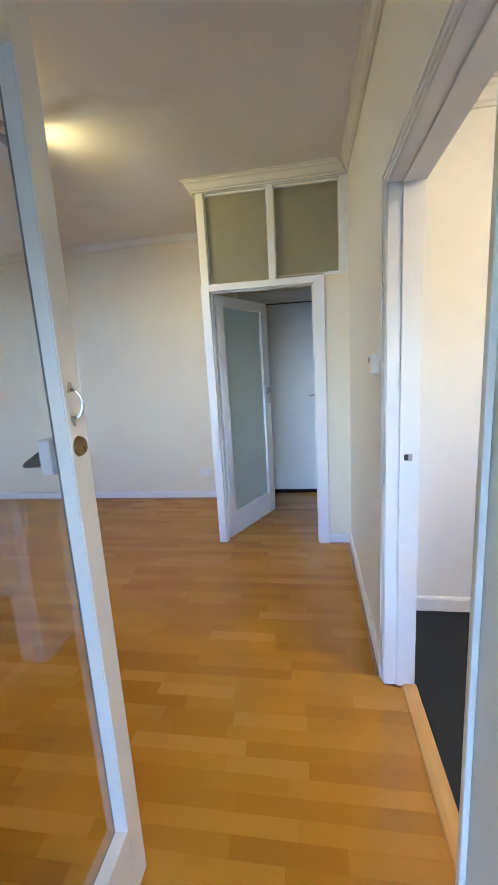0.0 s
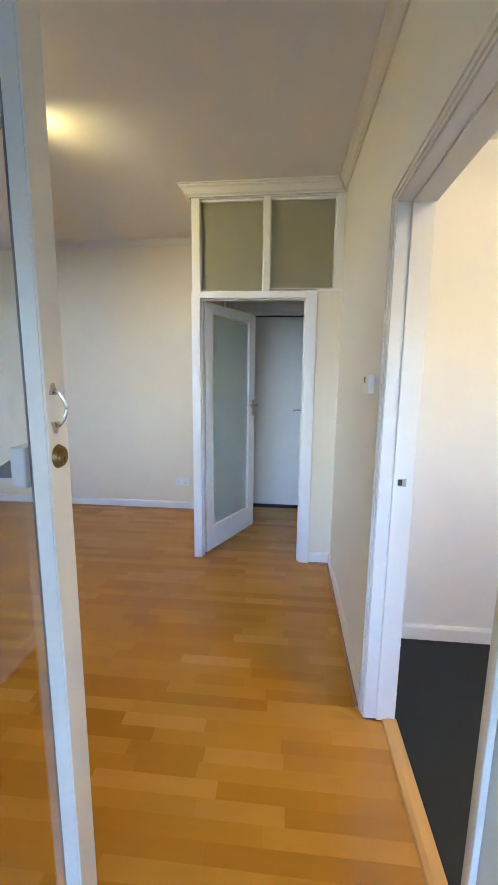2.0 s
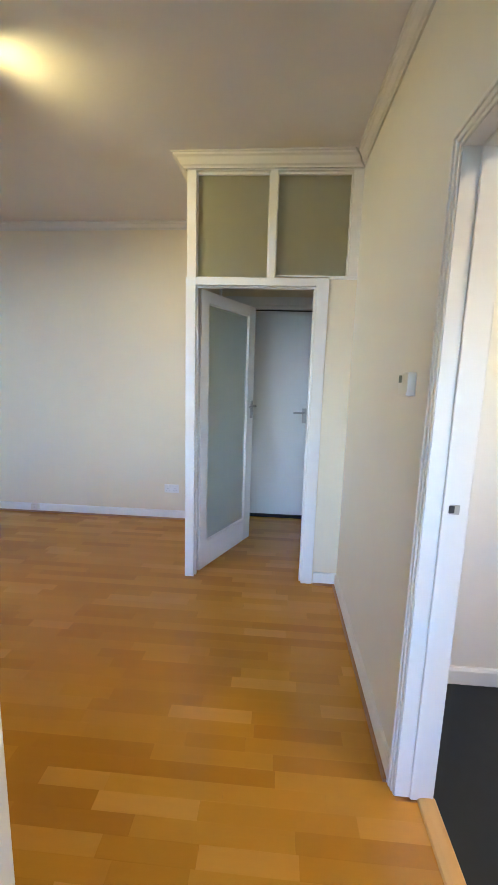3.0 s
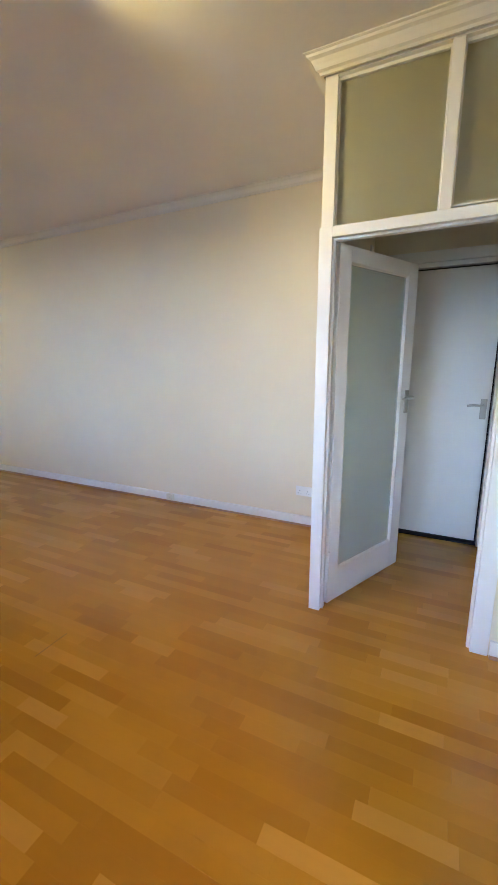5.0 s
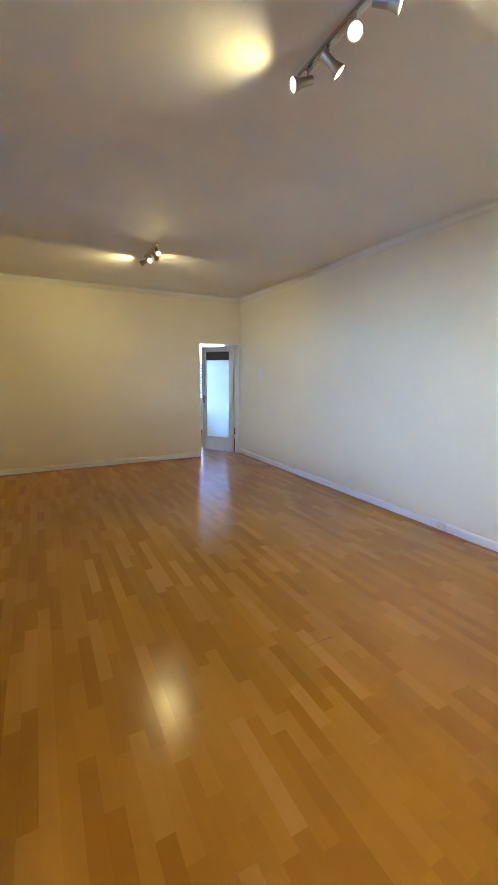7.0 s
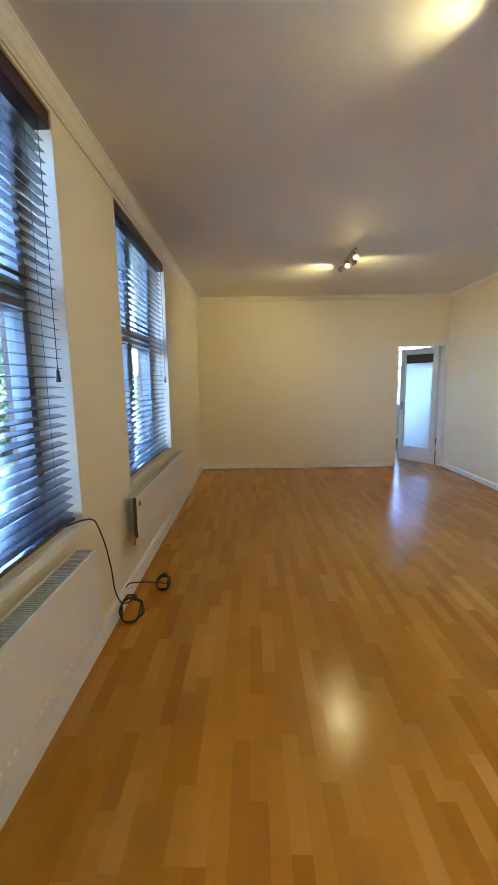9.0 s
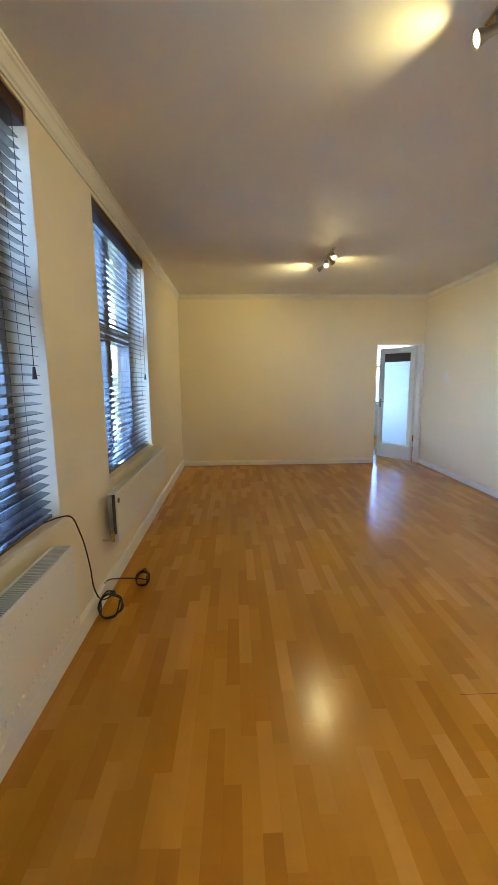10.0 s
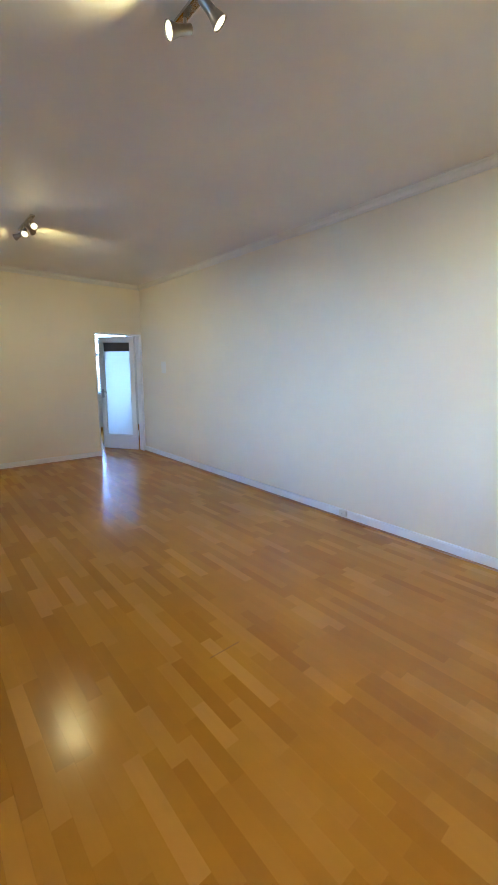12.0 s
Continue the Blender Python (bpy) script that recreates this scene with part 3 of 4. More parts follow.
# far doorway and its leaf, open into the back room
ff = thing("door_frame_far", "white-painted frame of the far doorway", "door frame", (XW, FAR[0], 0))
ff["kind"] = "structure"
F0 = (XW, FAR[0], 0)
local("jamb", boxes((XW - 0.125, XW + 0.006, FAR[0], FAR[0] + 0.022, 0, FTOP), bevel=0.002), M_TRIM, ff, F0)
local("jamb", boxes((XW - 0.125, XW + 0.010, FAR[1] - 0.004, YN - 0.001, 0, FTOP), bevel=0.002), M_TRIM, ff, F0)
local("head", boxes((XW - 0.125, XW + 0.006, FAR[0] + 0.022, FAR[1] - 0.004, FTOP - 0.018, FTOP), bevel=0.002), M_TRIM, ff, F0)
far_door = glazed_leaf("far_door", 0.70, 1.965, 0.040, (0.085, 0.085), 0.085, 0.25, M_FROST_FAR, "white-painted glazed door with obscure glass, half open", pose(XW - 0.135, 4.155, 0, 0, 0, 213), "obscure glass lit from the back room")
hinges(far_door, 0.04, (0.3, 1.75))
lever(far_door, 0.65, 0.04, 1.02, 1, -0.10)
part("dark_strip", boxes((0.098, 0.602, 0.0235, 0.0262, 1.722, 1.867)), M_DARK_STRIP, far_door, "dark strip across the top of the glass")


# ---- windows and blinds ----
def window(name, x0, x1):
    """A tall white window with a transom and casements, set back in its reveal."""
    w = thing(name, "white framed casement window, shade put into its frame colour, behind a dark wooden blind", "window", (x0, 0, SILL))
    w["kind"] = "structure"
    o = (x0, 0, SILL)
    ya, yb = -0.045, 0.02
    tz = 1.79
    local("window_frame", boxes((x0, x0 + 0.036, ya, yb, SILL, WTOP), (x1 - 0.036, x1, ya, yb, SILL, WTOP), (x0 + 0.036, x1 - 0.036, ya, yb, SILL, SILL + 0.036), (x0 + 0.036, x1 - 0.036, ya, yb, WTOP - 0.036, WTOP), (x0 + 0.036, x1 - 0.036, ya, yb, tz, tz + 0.07), bevel=0.004), M_UPVC, w, o)
    xm = (x0 + x1) / 2
    local("mullion", boxes((xm - 0.035, xm + 0.035, ya + 0.002, yb - 0.002, SILL + 0.036, tz), (xm - 0.035, xm + 0.035, ya + 0.002, yb - 0.002, tz + 0.07, WTOP - 0.036), bevel=0.004), M_UPVC, w, o)
    for a, b, c, e in ((x0 + 0.036, xm - 0.035, SILL + 0.036, tz), (xm + 0.035, x1 - 0.036, SILL + 0.036, tz), (x0 + 0.036, xm - 0.035, tz + 0.07, WTOP - 0.036), (xm + 0.035, x1 - 0.036, tz + 0.07, WTOP - 0.036)):
        s = local("sash", boxes((a, a + 0.032, ya - 0.01, yb + 0.012, c, e), (b - 0.032, b, ya - 0.01, yb + 0.012, c, e), (a + 0.032, b - 0.032, ya - 0.01, yb + 0.012, c, c + 0.032), (a + 0.032, b - 0.032, ya - 0.01, yb + 0.012, e - 0.032, e), bevel=0.004), M_UPVC, w, o)
        p = local("pane", boxes((a + 0.030, b - 0.030, -0.016, -0.012, c + 0.030, e - 0.030)), M_CLEAR, s, o, "clear glass")
        p.visible_shadow = False
    local("window_sill", boxes((x0 - 0.012, x1 + 0.012, YS + 0.0005, YS + 0.022, SILL - 0.034, SILL + 0.005), (x0 + 0.001, x1 - 0.001, yb, YS, SILL, SILL + 0.005), bevel=0.002), M_CREAM_GLOSS, w, o, "white-painted window board")
    local("reveal_lining", boxes((x0, x0 + 0.004, yb, YS - 0.001, SILL + 0.005, WTOP), (x1 - 0.004, x1, yb, YS - 0.001, SILL + 0.005, WTOP)), M_WALL, w, o)
    local("outer_reveal", boxes((x0 - 0.0, x0 + 0.02, -0.11, ya - 0.011, SILL, WTOP), (x1 - 0.02, x1, -0.11, ya - 0.011, SILL, WTOP), (x0 + 0.02, x1 - 0.02, -0.11, ya - 0.011, WTOP - 0.02, WTOP)), M_BRICK, w, o, "dark brick edge of the opening")
    return w


window("window_1", *W1)
window("window_2", *W2)


def blind(x0, x1, tilt):
    """A wooden venetian blind: headrail, single slats, ladder cords, bottom rail, pull cord."""
    b = thing("venetian_blind", "dark-stained wooden venetian blind, lowered with open slats", "blind", (x0, 0.145, SILL), "blinds in the long room")
    o = (x0, 0.145, SILL)
    local("headrail", boxes((x0 + 0.006, x1 - 0.006, 0.118, 0.192, WTOP - 0.075, WTOP - 0.003), bevel=0.003), M_HEAD, b, o, "reddish dark wooden headrail")
    bm = boxes((-(x1 - x0) / 2 + 0.022, (x1 - x0) / 2 - 0.022, -0.025, 0.025, -0.0015, 0.0015))
    me = mesh_of("slat", bm, M_SLAT)
    z = SILL + 0.05
    rng = random.Random(7)
    while z < WTOP - 0.085:
        s = new("slat", me)
        s.parent = b
        s.matrix_local = pose((x1 - x0) / 2 + rng.uniform(-0.002, 0.002), 0, z - SILL, tilt + rng.uniform(-2.5, 2.5), rng.uniform(-0.12, 0.12), 0)
        z += 0.0440
    local("bottom_rail", boxes((x0 + 0.022, x1 - 0.022, 0.122, 0.170, SILL + 0.008, SILL + 0.026), bevel=0.003), M_SLAT, b, o)
    for f in (0.13, 0.5, 0.87):
        x = x0 + f * (x1 - x0)
        for y in (0.119, 0.171):
            bm = bmesh.new()
            rod(bm, (x, y, SILL + 0.02), (x, y, WTOP - 0.07), 0.0009, seg=6)
            local("ladder_cord", bm, M_CORD, b, o)
    bm = bmesh.new()
    x = x0 + 0.11
    tube(bm, [(x, 0.190, WTOP - 0.07), (x + 0.004, 0.193, 2.0), (x, 0.190, 1.75), (x + 0.003, 0.190, 1.50)], 0.0018, 6)
    cord = local("pull_cord", bm, M_CORD, b, o)
    bm = bmesh.new()
    rod(bm, (x + 0.003, 0.190, 1.445), (x + 0.003, 0.190, 1.50), 0.011, 0.006, 12)
    local("cord_acorn", bm, M_HEAD, cord, o, "small dark wooden cord pull", True)
    return b


blind(*W1, -11)
blind(*W2, -9)

# back room window, seen through the far doorway
bw = thing("window_3", "white-framed window of the back room with a pale blind", "window", (RX, 4.0, 0.82))
bw["kind"] = "structure"
R0 = (RX, 4.0, 0.82)
local("window_frame", boxes((RX - 0.12, RX - 0.06, 4.0, 4.06, 0.82, 2.3), (RX - 0.12, RX - 0.06, 5.44, 5.5, 0.82, 2.3), (RX - 0.12, RX - 0.06, 4.06, 5.44, 0.82, 0.88), (RX - 0.12, RX - 0.06, 4.06, 5.44, 2.24, 2.3), (RX - 0.12, RX - 0.06, 4.06, 5.44, 1.72, 1.78), (RX - 0.12, RX - 0.06, 4.72, 4.78, 0.88, 1.72), bevel=0.003), M_UPVC, bw, R0)
local("window_sill", boxes((RX - 0.05, RX + 0.05, 3.96, 5.54, 0.79, 0.819), bevel=0.003), M_TRIM, bw, R0)
bb = thing("venetian_blind", "pale slatted blind in the back room window", "blind", (RX, 4.75, 0.83))
me = mesh_of("slat", boxes((-0.02, 0.02, -0.72, 0.72, -0.001, 0.001)), M_PLASTIC)
for k in range(36):
    s = new("slat", me)
    s.parent = bb
    s.matrix_local = pose(-0.02, 0, 0.03 + 0.0385 * k, 0, 38, 0)
local("headrail", boxes((RX - 0.05, RX, 4.02, 5.48, 2.235, 2.295), bevel=0.003), M_PLASTIC, bb, (RX, 4.75, 0.83))


# ---- radiators ----
def radiator(x0, x1, y0, z0, z1, label, covers=True):
    """A panel radiator with a top grille, side covers, wall brackets, a valve and a bleed plug."""
    r = thing("radiator", label, "radiator", ((x0 + x1) / 2, y0, z0), "radiators under the windows")
    o = ((x0 + x1) / 2, y0, z0)
    ya, yb = (y0 + 0.035, y0 + 0.135) if covers else (y0 + 0.030, y0 + 0.100)
    bm = bmesh.new()
    box(bm, x0, x1, yb - 0.014, yb, z0, z1 - 0.004, bevel=0.005)
    local("front_panel", bm, M_RAD, r, o, "smooth white enamelled front")
    local("back_panel", boxes((x0 + 0.004, x1 - (0.004 if covers else 0.16), ya, ya + 0.012, z0 + 0.03, z1 - 0.012), bevel=0.004), M_RAD, r, o)
    for a in (x0, x1 - 0.006) if covers else (x0,):
        local("side_cover", boxes((a + 0.0005, a + 0.0055, ya + 0.014, yb - 0.016, z0 + 0.02, z1 - 0.012)), M_RAD, r, o)
    bm = bmesh.new()
    n = int((x1 - x0 - 0.03) / 0.0125)
    for k in range(n):
        x = x0 + 0.018 + k * 0.0125
        box(bm, x, x + 0.0045, ya + 0.012, yb - 0.014, z1 - 0.010, z1 - 0.003)
    box(bm, x0 + 0.002, x1 - 0.002, ya + 0.002, ya + 0.014, z1 - 0.009, z1 - 0.002)
    box(bm, x0 + 0.002, x0 + 0.014, ya + 0.014, yb - 0.014, z1 - 0.009, z1 - 0.002)
    box(bm, x1 - 0.014, x1 - 0.002, ya + 0.014, yb - 0.014, z1 - 0.009, z1 - 0.002)
    local("top_grille", bm, M_GRILLE, r, o, "pale grey slotted top grille")
    if covers:
        # light spots on the panel put in as raised dots, the lower row whiter
        for z, rad, high, mat in ((z0 + 0.062, 0.0085, 0.005, M_TRIM), (z1 - 0.075, 0.007, 0.0015, M_RAD)):
            bm = bmesh.new()
            rod(bm, (0, -0.001, 0), (0, high, 0), rad, rad * 0.7, 12)
            dimple = mesh_of("weld_dimple", bm, mat)
            for k in range(int((x1 - x0 - 0.04) / 0.0365)):
                d = new("weld_dimple", dimple)
                d.parent = r
                d.location = Vector((x0 + 0.03 + 0.0365 * k, yb, z)) - Vector(o)
    # fins fill the gap, its shade put into their dark colour
    bm = bmesh.new()
    for k in range(int((x1 - x0 - 0.06) / 0.033)):
        x = x0 + 0.03 + k * 0.033
        box(bm, x, x + 0.016, ya + 0.016, yb - 0.018, z0 + 0.03, z1 - 0.02)
    local("fins", bm, M_HOLLOW, r, o, "convector fins, dark grey for the shade between the panels")
    for x in (x0 + 0.15, x1 - 0.15):
        local("bracket", boxes((x, x + 0.03, y0, ya + 0.002, z0 + 0.05, z1 - 0.06)), M_RAD, r, o)
    bm = bmesh.new()
    rod(bm, (x1 - 0.03, yb - 0.002, z1 - 0.055), (x1 - 0.03, yb + 0.004, z1 - 0.055), 0.018, seg=18)
    local("plug", bm, M_DARK, r, o, "dark round plug", True)
    bm = bmesh.new()
    xv, yv = x1 + 0.028, (ya + yb) / 2
    rod(bm, (x1 - 0.005, yv, z0 + 0.045), (xv + 0.018, yv, z0 + 0.045), 0.011, seg=14)
    rod(bm, (xv, yv, z0 + 0.018), (xv, yv, z0 + 0.085), 0.014, seg=14)
    rod(bm, (xv, yv, z0 + 0.026), (xv, y0, z0 + 0.026), 0.0075, seg=12)
    local("valve", bm, M_CHROME, r, o, "chrome valve with a copper-bore pipe", True)
    bm = bmesh.new()
    rod(bm, (x0 + 0.012, yv, z0 + 0.045), (x0 - 0.02, yv, z0 + 0.045), 0.011, seg=14)
    rod(bm, (x0 - 0.012, yv, z0 + 0.045), (x0 - 0.012, y0, z0 + 0.045), 0.0075, seg=12)
    local("pipe", bm, M_CHROME, r, o, "", True)
    return r


radiator(-1.945, -0.80, YS, 0.285, 0.690, "white panel radiator with a slotted top below the window")
radiator(-4.56, -2.735, YS, 0.365, 0.702, "long white panel radiator below the further window", False)
br = thing("radiator", "white panel radiator in the back room", "radiator", (RX + 0.1, 4.6, 0.15))
part("front_panel", boxes((-0.05, 0.03, -0.6, 0.6, 0, 0.5), bevel=0.008), M_RAD, br)
for y in (-0.62, 0.62):
    bm = bmesh.new()
    rod(bm, (-0.01, y, -0.15), (-0.01, y, 0.05), 0.0075, seg=10)
    rod(bm, (-0.01, y, 0.05), (-0.01, y - math.copysign(0.03, y), 0.05), 0.0075, seg=10)
    part("pipe", bm, M_CHROME, br)


# ---- ceiling spotlights ----
def spot_bar(x, y, heads, half, label):
    """A bar on the ceiling with four swivelling spot heads."""
    s = thing("spotlight_bar", label, "ceiling light", (x, y, CEIL + sag(x, y)), "spotlight bars")
    part("bar", boxes((-half, half, -0.019, 0.019, -0.034, -0.010), bevel=0.006), M_CHROME, s, "bright steel bar")
    part("ceiling_plate", boxes((-0.07, 0.07, -0.04, 0.04, -0.012, 0.0), bevel=0.003), M_STEEL, s)
    for dx, way, power in heads:
        d = Vector(way).normalized()
        p = Vector((dx, 0, -0.036))
        q = p + Vector((0, 0, -0.036))
        bm = bmesh.new()
        rod(bm, p, q, 0.007, seg=10)
        bmesh.ops.create_uvsphere(bm, u_segments=12, v_segments=8, radius=0.012, matrix=Matrix.Translation(q))
        part("arm", bm, M_STEEL, s, "", True)
        bm = bmesh.new()
        rod(bm, q - d * 0.025, q + d * 0.03, 0.017, 0.019, 20)
        rod(bm, q + d * 0.03, q + d * 0.072, 0.019, 0.031, 24, caps=False)
        head = part("spot_head", bm, M_STEEL, s, "dull steel flared spot head", True)
        bm = bmesh.new()
        rod(bm, q + d * 0.036, q + d * 0.058, 0.008, 0.013, 16)
        bmesh.ops.create_uvsphere(bm, u_segments=14, v_segments=8, radius=0.013, matrix=Matrix.Translation(q + d * 0.060))
        cup = bmesh.new()
        rod(cup, q + d * 0.031, q + d * 0.0715, 0.0165, 0.0292, 24, caps=False)
        part("reflector", cup, M_HOLLOW, head, "dark inside of the spot head", True)
        part("bulb", bm, M_BULB, head, "glowing halogen bulb", True)
        face = bmesh.new()
        rod(face, q + d * 0.066, q + d * 0.0685, 0.0268, 0.0272, 24)
        part("lamp_glass", face, M_BULB, head, "glowing front glass of the lamp", True)
        l = lamp("bulb_light", "SPOT", power, WARM, look(q + d * 0.076, q + d * 2), cone=(128, 1.0), radius=0.014)
        l.parent = s
    return s


spot_bar(-1.60, 2.056, [(-0.21, (-0.16, -0.90, -0.38), 0.52), (-0.07, (0.36, 0.60, -0.72), 0.95), (0.07, (0.76, -0.42, -0.60), 0.75), (0.21, (0.66, 0.60, -0.32), 0.85)], 0.26, "steel spotlight bar with four lit halogen heads")
spot_bar(-4.66, 2.11, [(-0.21, (-0.66, -0.66, -0.36), 1.10), (-0.07, (0.76, -0.22, -0.68), 0.40), (0.07, (-0.62, 0.62, -0.42), 0.85), (0.21, (0.78, 0.02, -0.66), 0.40)], 0.26, "steel spotlight bar with four lit heads near the end wall")

sm = thing("smoke_alarm", "small round dull beige smoke alarm on the ceiling", "smoke alarm", (0.041, 1.530, CEIL + sag(0.041, 1.530)))
bm = bmesh.new()
rod(bm, (0, 0, -0.012), (0, 0, 0), 0.052, 0.052, 32)
part("base", bm, M_CREAM, sm, "", True)
bm = bmesh.new()
rod(bm, (0, 0, -0.036), (0, 0, -0.012), 0.040, 0.050, 32)
part("cover", bm, M_CREAM, sm, "dull beige plastic cover", True)

kl = thing("kitchen_lamp", "small opal ceiling lamp in the kitchen, lit", "ceiling light", (1.55, 0.9, CEIL - 0.1))
bm = bmesh.new()
rod(bm, (0, 0, -0.06), (0, 0, 0), 0.13, 0.15, 32)
part("shade", bm, M_SHADE, kl, "glowing opal glass", True)


# ---- small fittings ----
def double_socket(x, z):
    s = thing("double_socket", "white plastic double socket on the cream wall", "socket", (x, YN, z))
    part("plate", boxes((-0.073, 0.073, -0.011, 0.0, -0.043, 0.043), bevel=0.004), M_PLASTIC, s)
    for cx in (-0.036, 0.036):
        part("rocker", boxes((cx - 0.006, cx + 0.006, -0.0145, -0.010, 0.012, 0.032), bevel=0.0015), M_PLASTIC, s)
        part("pin_holes", boxes((cx - 0.004, cx + 0.004, -0.0118, -0.0108, -0.002, 0.004), (cx - 0.015, cx - 0.008, -0.0118, -0.0108, -0.022, -0.018), (cx + 0.008, cx + 0.015, -0.0118, -0.0108, -0.022, -0.018)), M_DARK, s, "dark pin holes")
    return s


double_socket(-1.050, 0.316)
jb = thing("junction_box", "small cream plastic box on the skirting board", "junction box", (-2.482, YN - 0.016, 0.0))
part("lid", boxes((-0.038, 0.038, -0.034, 0.0, 0.026, 0.092), bevel=0.004), M_CREAM, jb)
part("screw", boxes((-0.004, 0.004, -0.0352, -0.0335, 0.055, 0.063), bevel=0.0005), M_STEEL, jb)
th = thing("thermostat", "white wall thermostat with a small grey display", "thermostat", (XE, 1.868, 1.440))
part("case", boxes((-0.030, 0.0, -0.056, 0.006, -0.041, 0.041), bevel=0.004), M_PLASTIC, th)
part("display_panel", boxes((-0.026, 0.0, 0.0065, 0.062, -0.038, 0.038), bevel=0.003), M_PLASTIC, th)
part("display", boxes((-0.0268, -0.0255, 0.022, 0.055, 0.004, 0.030)), M_DISPLAY, th, "grey liquid-crystal display")
part("button", boxes((-0.0315, -0.029, -0.050, -0.044, -0.036, -0.030), bevel=0.0005), M_PLASTIC, th)


# ---- cables ----
def coil(cx, cy, r, turns, z, rng):
    """A loose coil that leans upright against the skirting board."""
    pts = []
    for k in range(turns * 9):
        a = 2 * math.pi * k / 9 + 1.2
        rr = r * (1 + rng.uniform(-0.16, 0.16)) * (1 - 0.07 * (k // 9))
        pts.append((cx - 0.45 * rr * math.sin(a) + 0.006 * (k // 9), cy + 0.85 * rr * math.cos(a), max(0.0045, z + 0.88 * rr * math.sin(a))))
    return pts


rng = random.Random(3)
c1 = [(-2.02, 0.165, SILL + 0.010), (-2.10, 0.212, SILL + 0.012), (-2.155, 0.246, SILL - 0.01), (-2.25, 0.238, 0.64), (-2.33, 0.230, 0.52), (-2.39, 0.228, 0.36), (-2.405, 0.236, 0.22), (-2.43, 0.27, 0.13)]
bm = tube(bmesh.new(), c1 + coil(-2.478, 0.300, 0.084, 4, 0.066, rng), 0.0042, 8)
cb = thing("aerial_cable", "dark brown cable hanging from the sill to a floor coil", "cable", (-2.4, 0.35, 0))
local("lead", bm, M_CABLE, cb, (-2.4, 0.35, 0), "", True)
c2 = [(-2.64, 0.226, 0.135), (-2.66, 0.25, 0.140), (-2.69, 0.33, 0.130), (-2.71, 0.42, 0.115), (-2.72, 0.48, 0.105)]
bm = tube(bmesh.new(), c2 + coil(-2.844, 0.414, 0.055, 4, 0.052, rng), 0.0042, 8)
cb2 = thing("aerial_cable", "dark brown cable with metal plug coiled on the floor", "cable", (-2.7, 0.4, 0))
local("lead", bm, M_CABLE, cb2, (-2.7, 0.4, 0), "", True)
bm = bmesh.new()
rod(bm, (-2.63, 0.2165, 0.127), (-2.64, 0.228, 0.135), 0.006, seg=12)
local("plug", bm, M_CHROME, cb2, (-2.7, 0.4, 0), "small metal plug", True)

# ---- garden seen through the windows ----
M_GRASS = paint("grass", (0.05, 0.08, 0.022), 0.9, 8, 0.6, 0.25, 0.02)
M_PAVE = paint("pale_concrete", (0.15, 0.147, 0.142), 0.8, 20, 0.3, 0.12)
M_BARK = paint("bark", (0.09, 0.065, 0.045), 0.9, 30, 0.6, 0.2, 0.01)
n = Nodes("leaves")
rnd = n.add("ShaderNodeNewGeometry").outputs["Random Per Island"]
M_LEAF = n.set(Base_Color=n.ramp(rnd, [(0.0, (0.03, 0.055, 0.012)), (0.5, (0.045, 0.085, 0.018)), (1.0, (0.08, 0.12, 0.03))]), Roughness=0.55)
# unseen enclosure outside the entrance, added to limit the daylight that enters
structure("porch_wall", boxes((-0.72, -0.64, -2.1, YS - WALL - 0.002, -0.16, 2.32)), M_ROOM2, "unseen side screen added to limit daylight at the entrance", "wall")
structure("porch_wall_right", boxes((XE, XE + 0.08, -2.1, -0.802, -0.16, 2.32)), M_ROOM2, "unseen side screen added to limit daylight at the entrance", "wall")
structure("porch_wall_front", boxes((-0.64, XE, -2.1, -2.02, -0.16, 0.35), (-0.64, -0.45, -2.1, -2.02, 0.35, 1.85), (0.25, XE, -2.1, -2.02, 0.35, 1.85), (-0.64, XE, -2.1, -2.02, 1.85, 2.32)), M_ROOM2, "unseen front screen with a tall opening, added to limit daylight at the entrance", "wall")
structure("porch_roof", boxes((-0.72, XE + 0.08, -2.1, YS - WALL - 0.002, 2.322, 2.44)), M_CEIL, "unseen slab added over the entrance to limit its daylight", "roof")
structure("porch_floor", boxes((-0.64, XE, -2.02, YS - WALL, -0.158, -0.012)), M_PAVE, "unseen floor added between the entrance screens", "floor")
structure("ground", boxes((-400, 400, -400, -0.11, -0.5, -0.22), (-400, 400, -0.11, 400, -0.5, -0.22)), M_GRASS, "grass ground around the building", "ground")
structure("pavement", boxes((-40, 6, -3.6, -0.12, -0.219, -0.16)), M_PAVE, "pale concrete path along the building", "pavement")

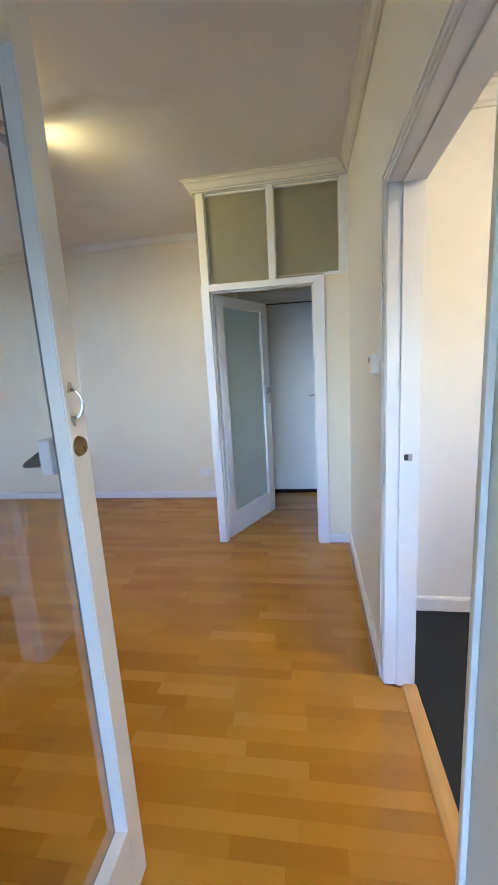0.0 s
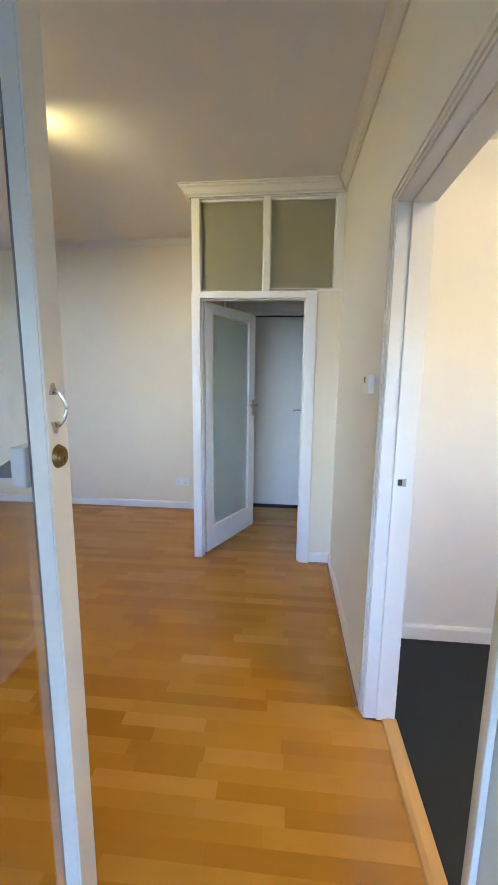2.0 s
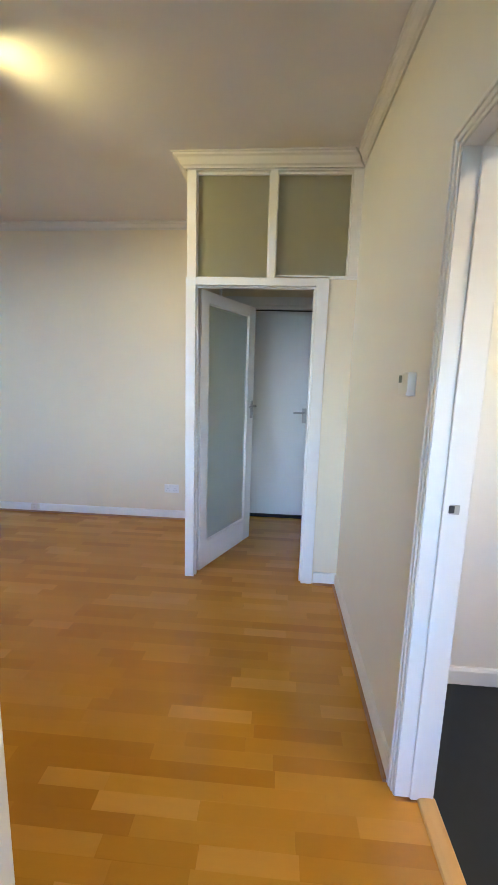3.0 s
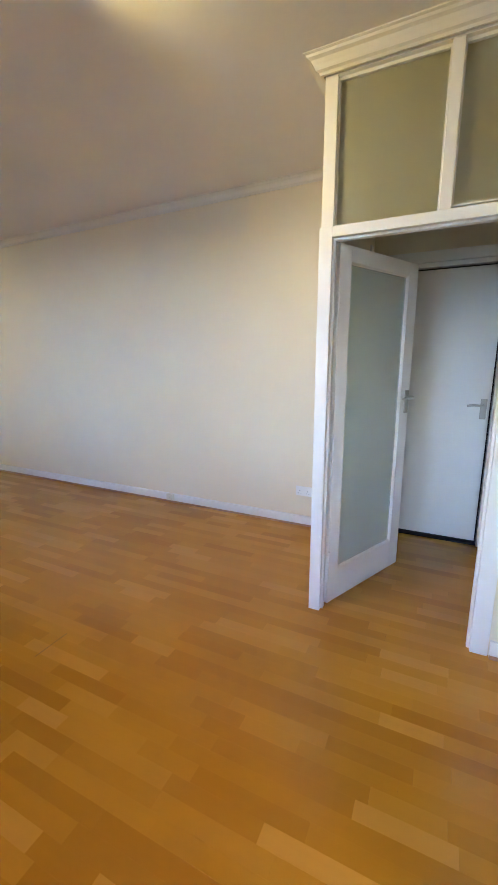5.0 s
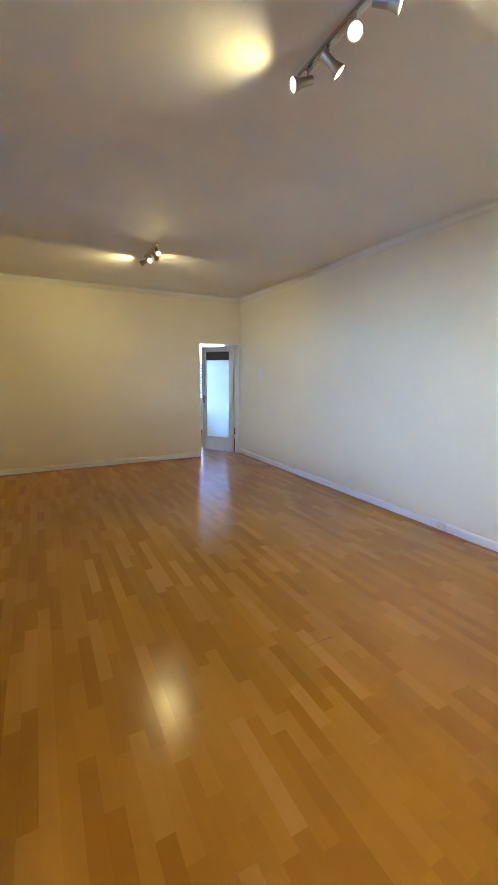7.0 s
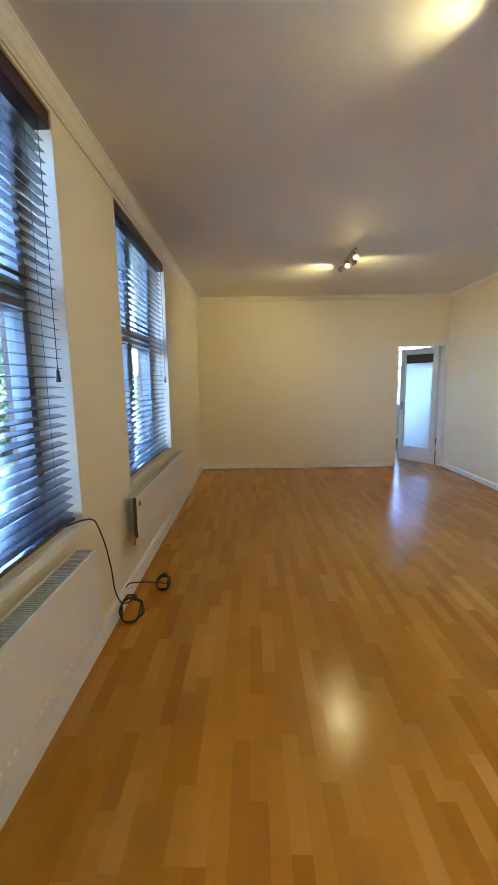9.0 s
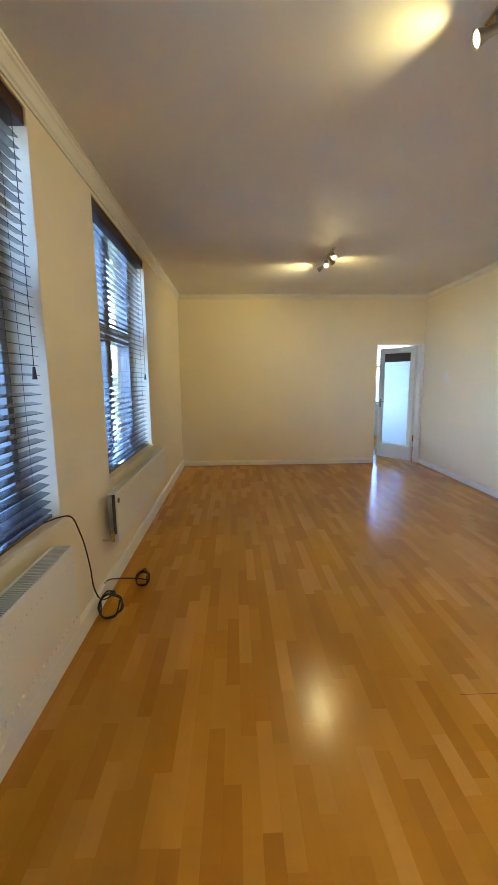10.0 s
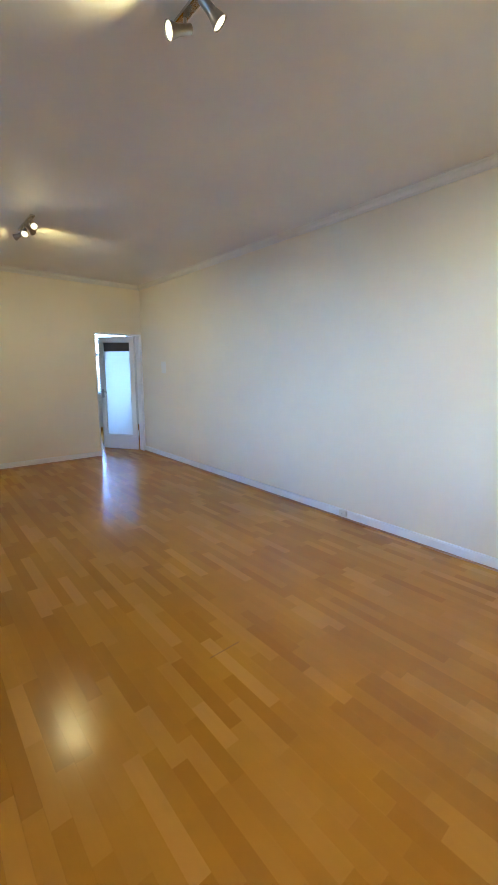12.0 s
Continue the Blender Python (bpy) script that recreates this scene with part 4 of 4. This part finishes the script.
def tree(x, y, height, spread, seed, leaves):
    """A tapered trunk with limbs and a crown of single leaves in uneven clumps."""
    r = random.Random(seed)
    t = thing("tree", "leafy green garden tree", "tree", (x, y, -0.22), "garden trees")
    bm = bmesh.new()
    rod(bm, (0, 0, 0), (0.05, 0, height * 0.45), 0.16, 0.09, 10)
    tips = []
    for k in range(14):
        a = k * 2.4 + r.uniform(-0.4, 0.4)
        z0 = height * r.uniform(0.10, 0.45)
        e = Vector((spread * r.uniform(0.5, 0.95) * math.cos(a), spread * r.uniform(0.5, 0.95) * math.sin(a), height * r.uniform(0.18, 0.95)))
        rod(bm, (0.03, 0, z0), e, 0.06, 0.015, 6)
        tips.append(e)
    part("trunk", bm, M_BARK, t)
    centres = []
    for e in tips:
        for k in range(6):
            centres.append((e * r.uniform(0.55, 1.05) + Vector((r.gauss(0, 0.35), r.gauss(0, 0.35), r.gauss(0, 0.35))), r.uniform(0.3, 0.7)))
    verts, faces = [], []
    for k in range(leaves):
        c, rad = r.choice(centres)
        p = c + Vector((r.gauss(0, 1), r.gauss(0, 1), r.gauss(0, 0.8))) * rad * 0.6
        q = Euler((r.uniform(0, 6.3), r.uniform(0, 6.3), r.uniform(0, 6.3))).to_matrix()
        s = r.uniform(0.035, 0.085)
        i = len(verts)
        verts += [p + q @ Vector(v) * s for v in ((-1, 0, 0), (0, -0.5, 0.1), (1, 0, 0), (0, 0.5, 0.1))]
        faces.append((i, i + 1, i + 2, i + 3))
    me = bpy.data.meshes.new("crown")
    me.from_pydata(verts, [], faces)
    me.materials.append(M_LEAF)
    c = new("crown", me)
    c.parent = t
    return t


tree(-7.6, -5.6, 2.5, 1.5, 8, 16000)
tree(-9.4, -5.4, 2.2, 1.5, 9, 16000)
tree(-11.0, -5.9, 3.3, 1.7, 1, 20000)
tree(-12.6, -5.6, 2.3, 1.6, 11, 14000)
tree(-14.5, -7.6, 3.7, 2.1, 2, 18000)
tree(-19.0, -6.6, 2.8, 2.0, 4, 14000)
tree(-27.0, -7.4, 3.0, 2.4, 5, 14000)
tree(-33.0, -9.5, 3.4, 2.8, 6, 12000)

# ---- laminate strips ----
STRIP = 0.0645
Y0 = 2.125 - 60 * 3 * STRIP


def strip_rows(x0, x1, y0, y1, seed):
    """Blocks of the three-strip boards between the given edges."""
    r = random.Random(seed)
    row = int((y0 - Y0) / STRIP)
    out = []
    while Y0 + row * STRIP < y1:
        a, b = max(y0, Y0 + row * STRIP), min(y1, Y0 + (row + 1) * STRIP)
        x = x0 - r.uniform(0, 0.4)
        while x < x1:
            e = x + r.choice((0.24, 0.31, 0.36, 0.42, 0.47, 0.53))
            if min(e, x1) - max(x, x0) > 0.002 and b - a > 0.002:
                out.append((max(x, x0), min(e, x1), a, b))
            x = e
        row += 1
    return out


GAP = 0.00012
near, rest = [], []
for s in strip_rows(XW, XE + 0.078, YS, YN, 11):
    if s[2] < KIT[0] + 0.002 or s[3] > KIT[1] - 0.002:
        s = (s[0], min(s[1], XE), s[2], s[3])
        if s[1] - s[0] < 0.004:
            continue
    (near if (-2.5 < s[0] < -0.6 and 1.15 < s[2] < 2.85) else rest).append(s)
rest += strip_rows(XP + 0.05, XE, YN, YH, 12) + strip_rows(RX, XW, RY0, YS + 3.2, 13) + strip_rows(RX, XW, YS + 3.2, RY1, 14)
near, more = near[:300], near[300:]
rest += more
verts, faces = [], []
for x0, x1, y0, y1 in rest:
    i = len(verts)
    verts += [(x, y, z) for z in (-0.0098, 0.0) for x, y in ((x0 + GAP, y0 + GAP), (x1 - GAP, y0 + GAP), (x1 - GAP, y1 - GAP), (x0 + GAP, y1 - GAP))]
    faces += [(i + 4, i + 5, i + 6, i + 7), (i, i + 1, i + 5, i + 4), (i + 1, i + 2, i + 6, i + 5), (i + 2, i + 3, i + 7, i + 6), (i + 3, i, i + 4, i + 7)]
me = bpy.data.meshes.new("floor_strips")
me.from_pydata(verts, [], faces)
me.materials.append(M_STRIPS)
fs = new("floor_strips", me)
fs.parent = floor
fs["kind"] = "stuff"
shared = {}
for x0, x1, y0, y1 in near:
    key = (round(x1 - x0, 3), round(y1 - y0, 4))
    if key not in shared:
        shared[key] = mesh_of("floor_strip", boxes((0, key[0] - 2 * GAP, 0, key[1] - 2 * GAP, -0.0098, 0.0)), M_STRIP)
    p = new("floor_strip", shared[key])
    p.parent = floor
    p.location = (x0 + GAP, y0 + GAP, 0)
# one opened board joint
tagged(part("board_joint", boxes((-1.763, -1.7608, 2.100, 2.290, -0.002, 0.0006)), M_GAP, floor), "", "")
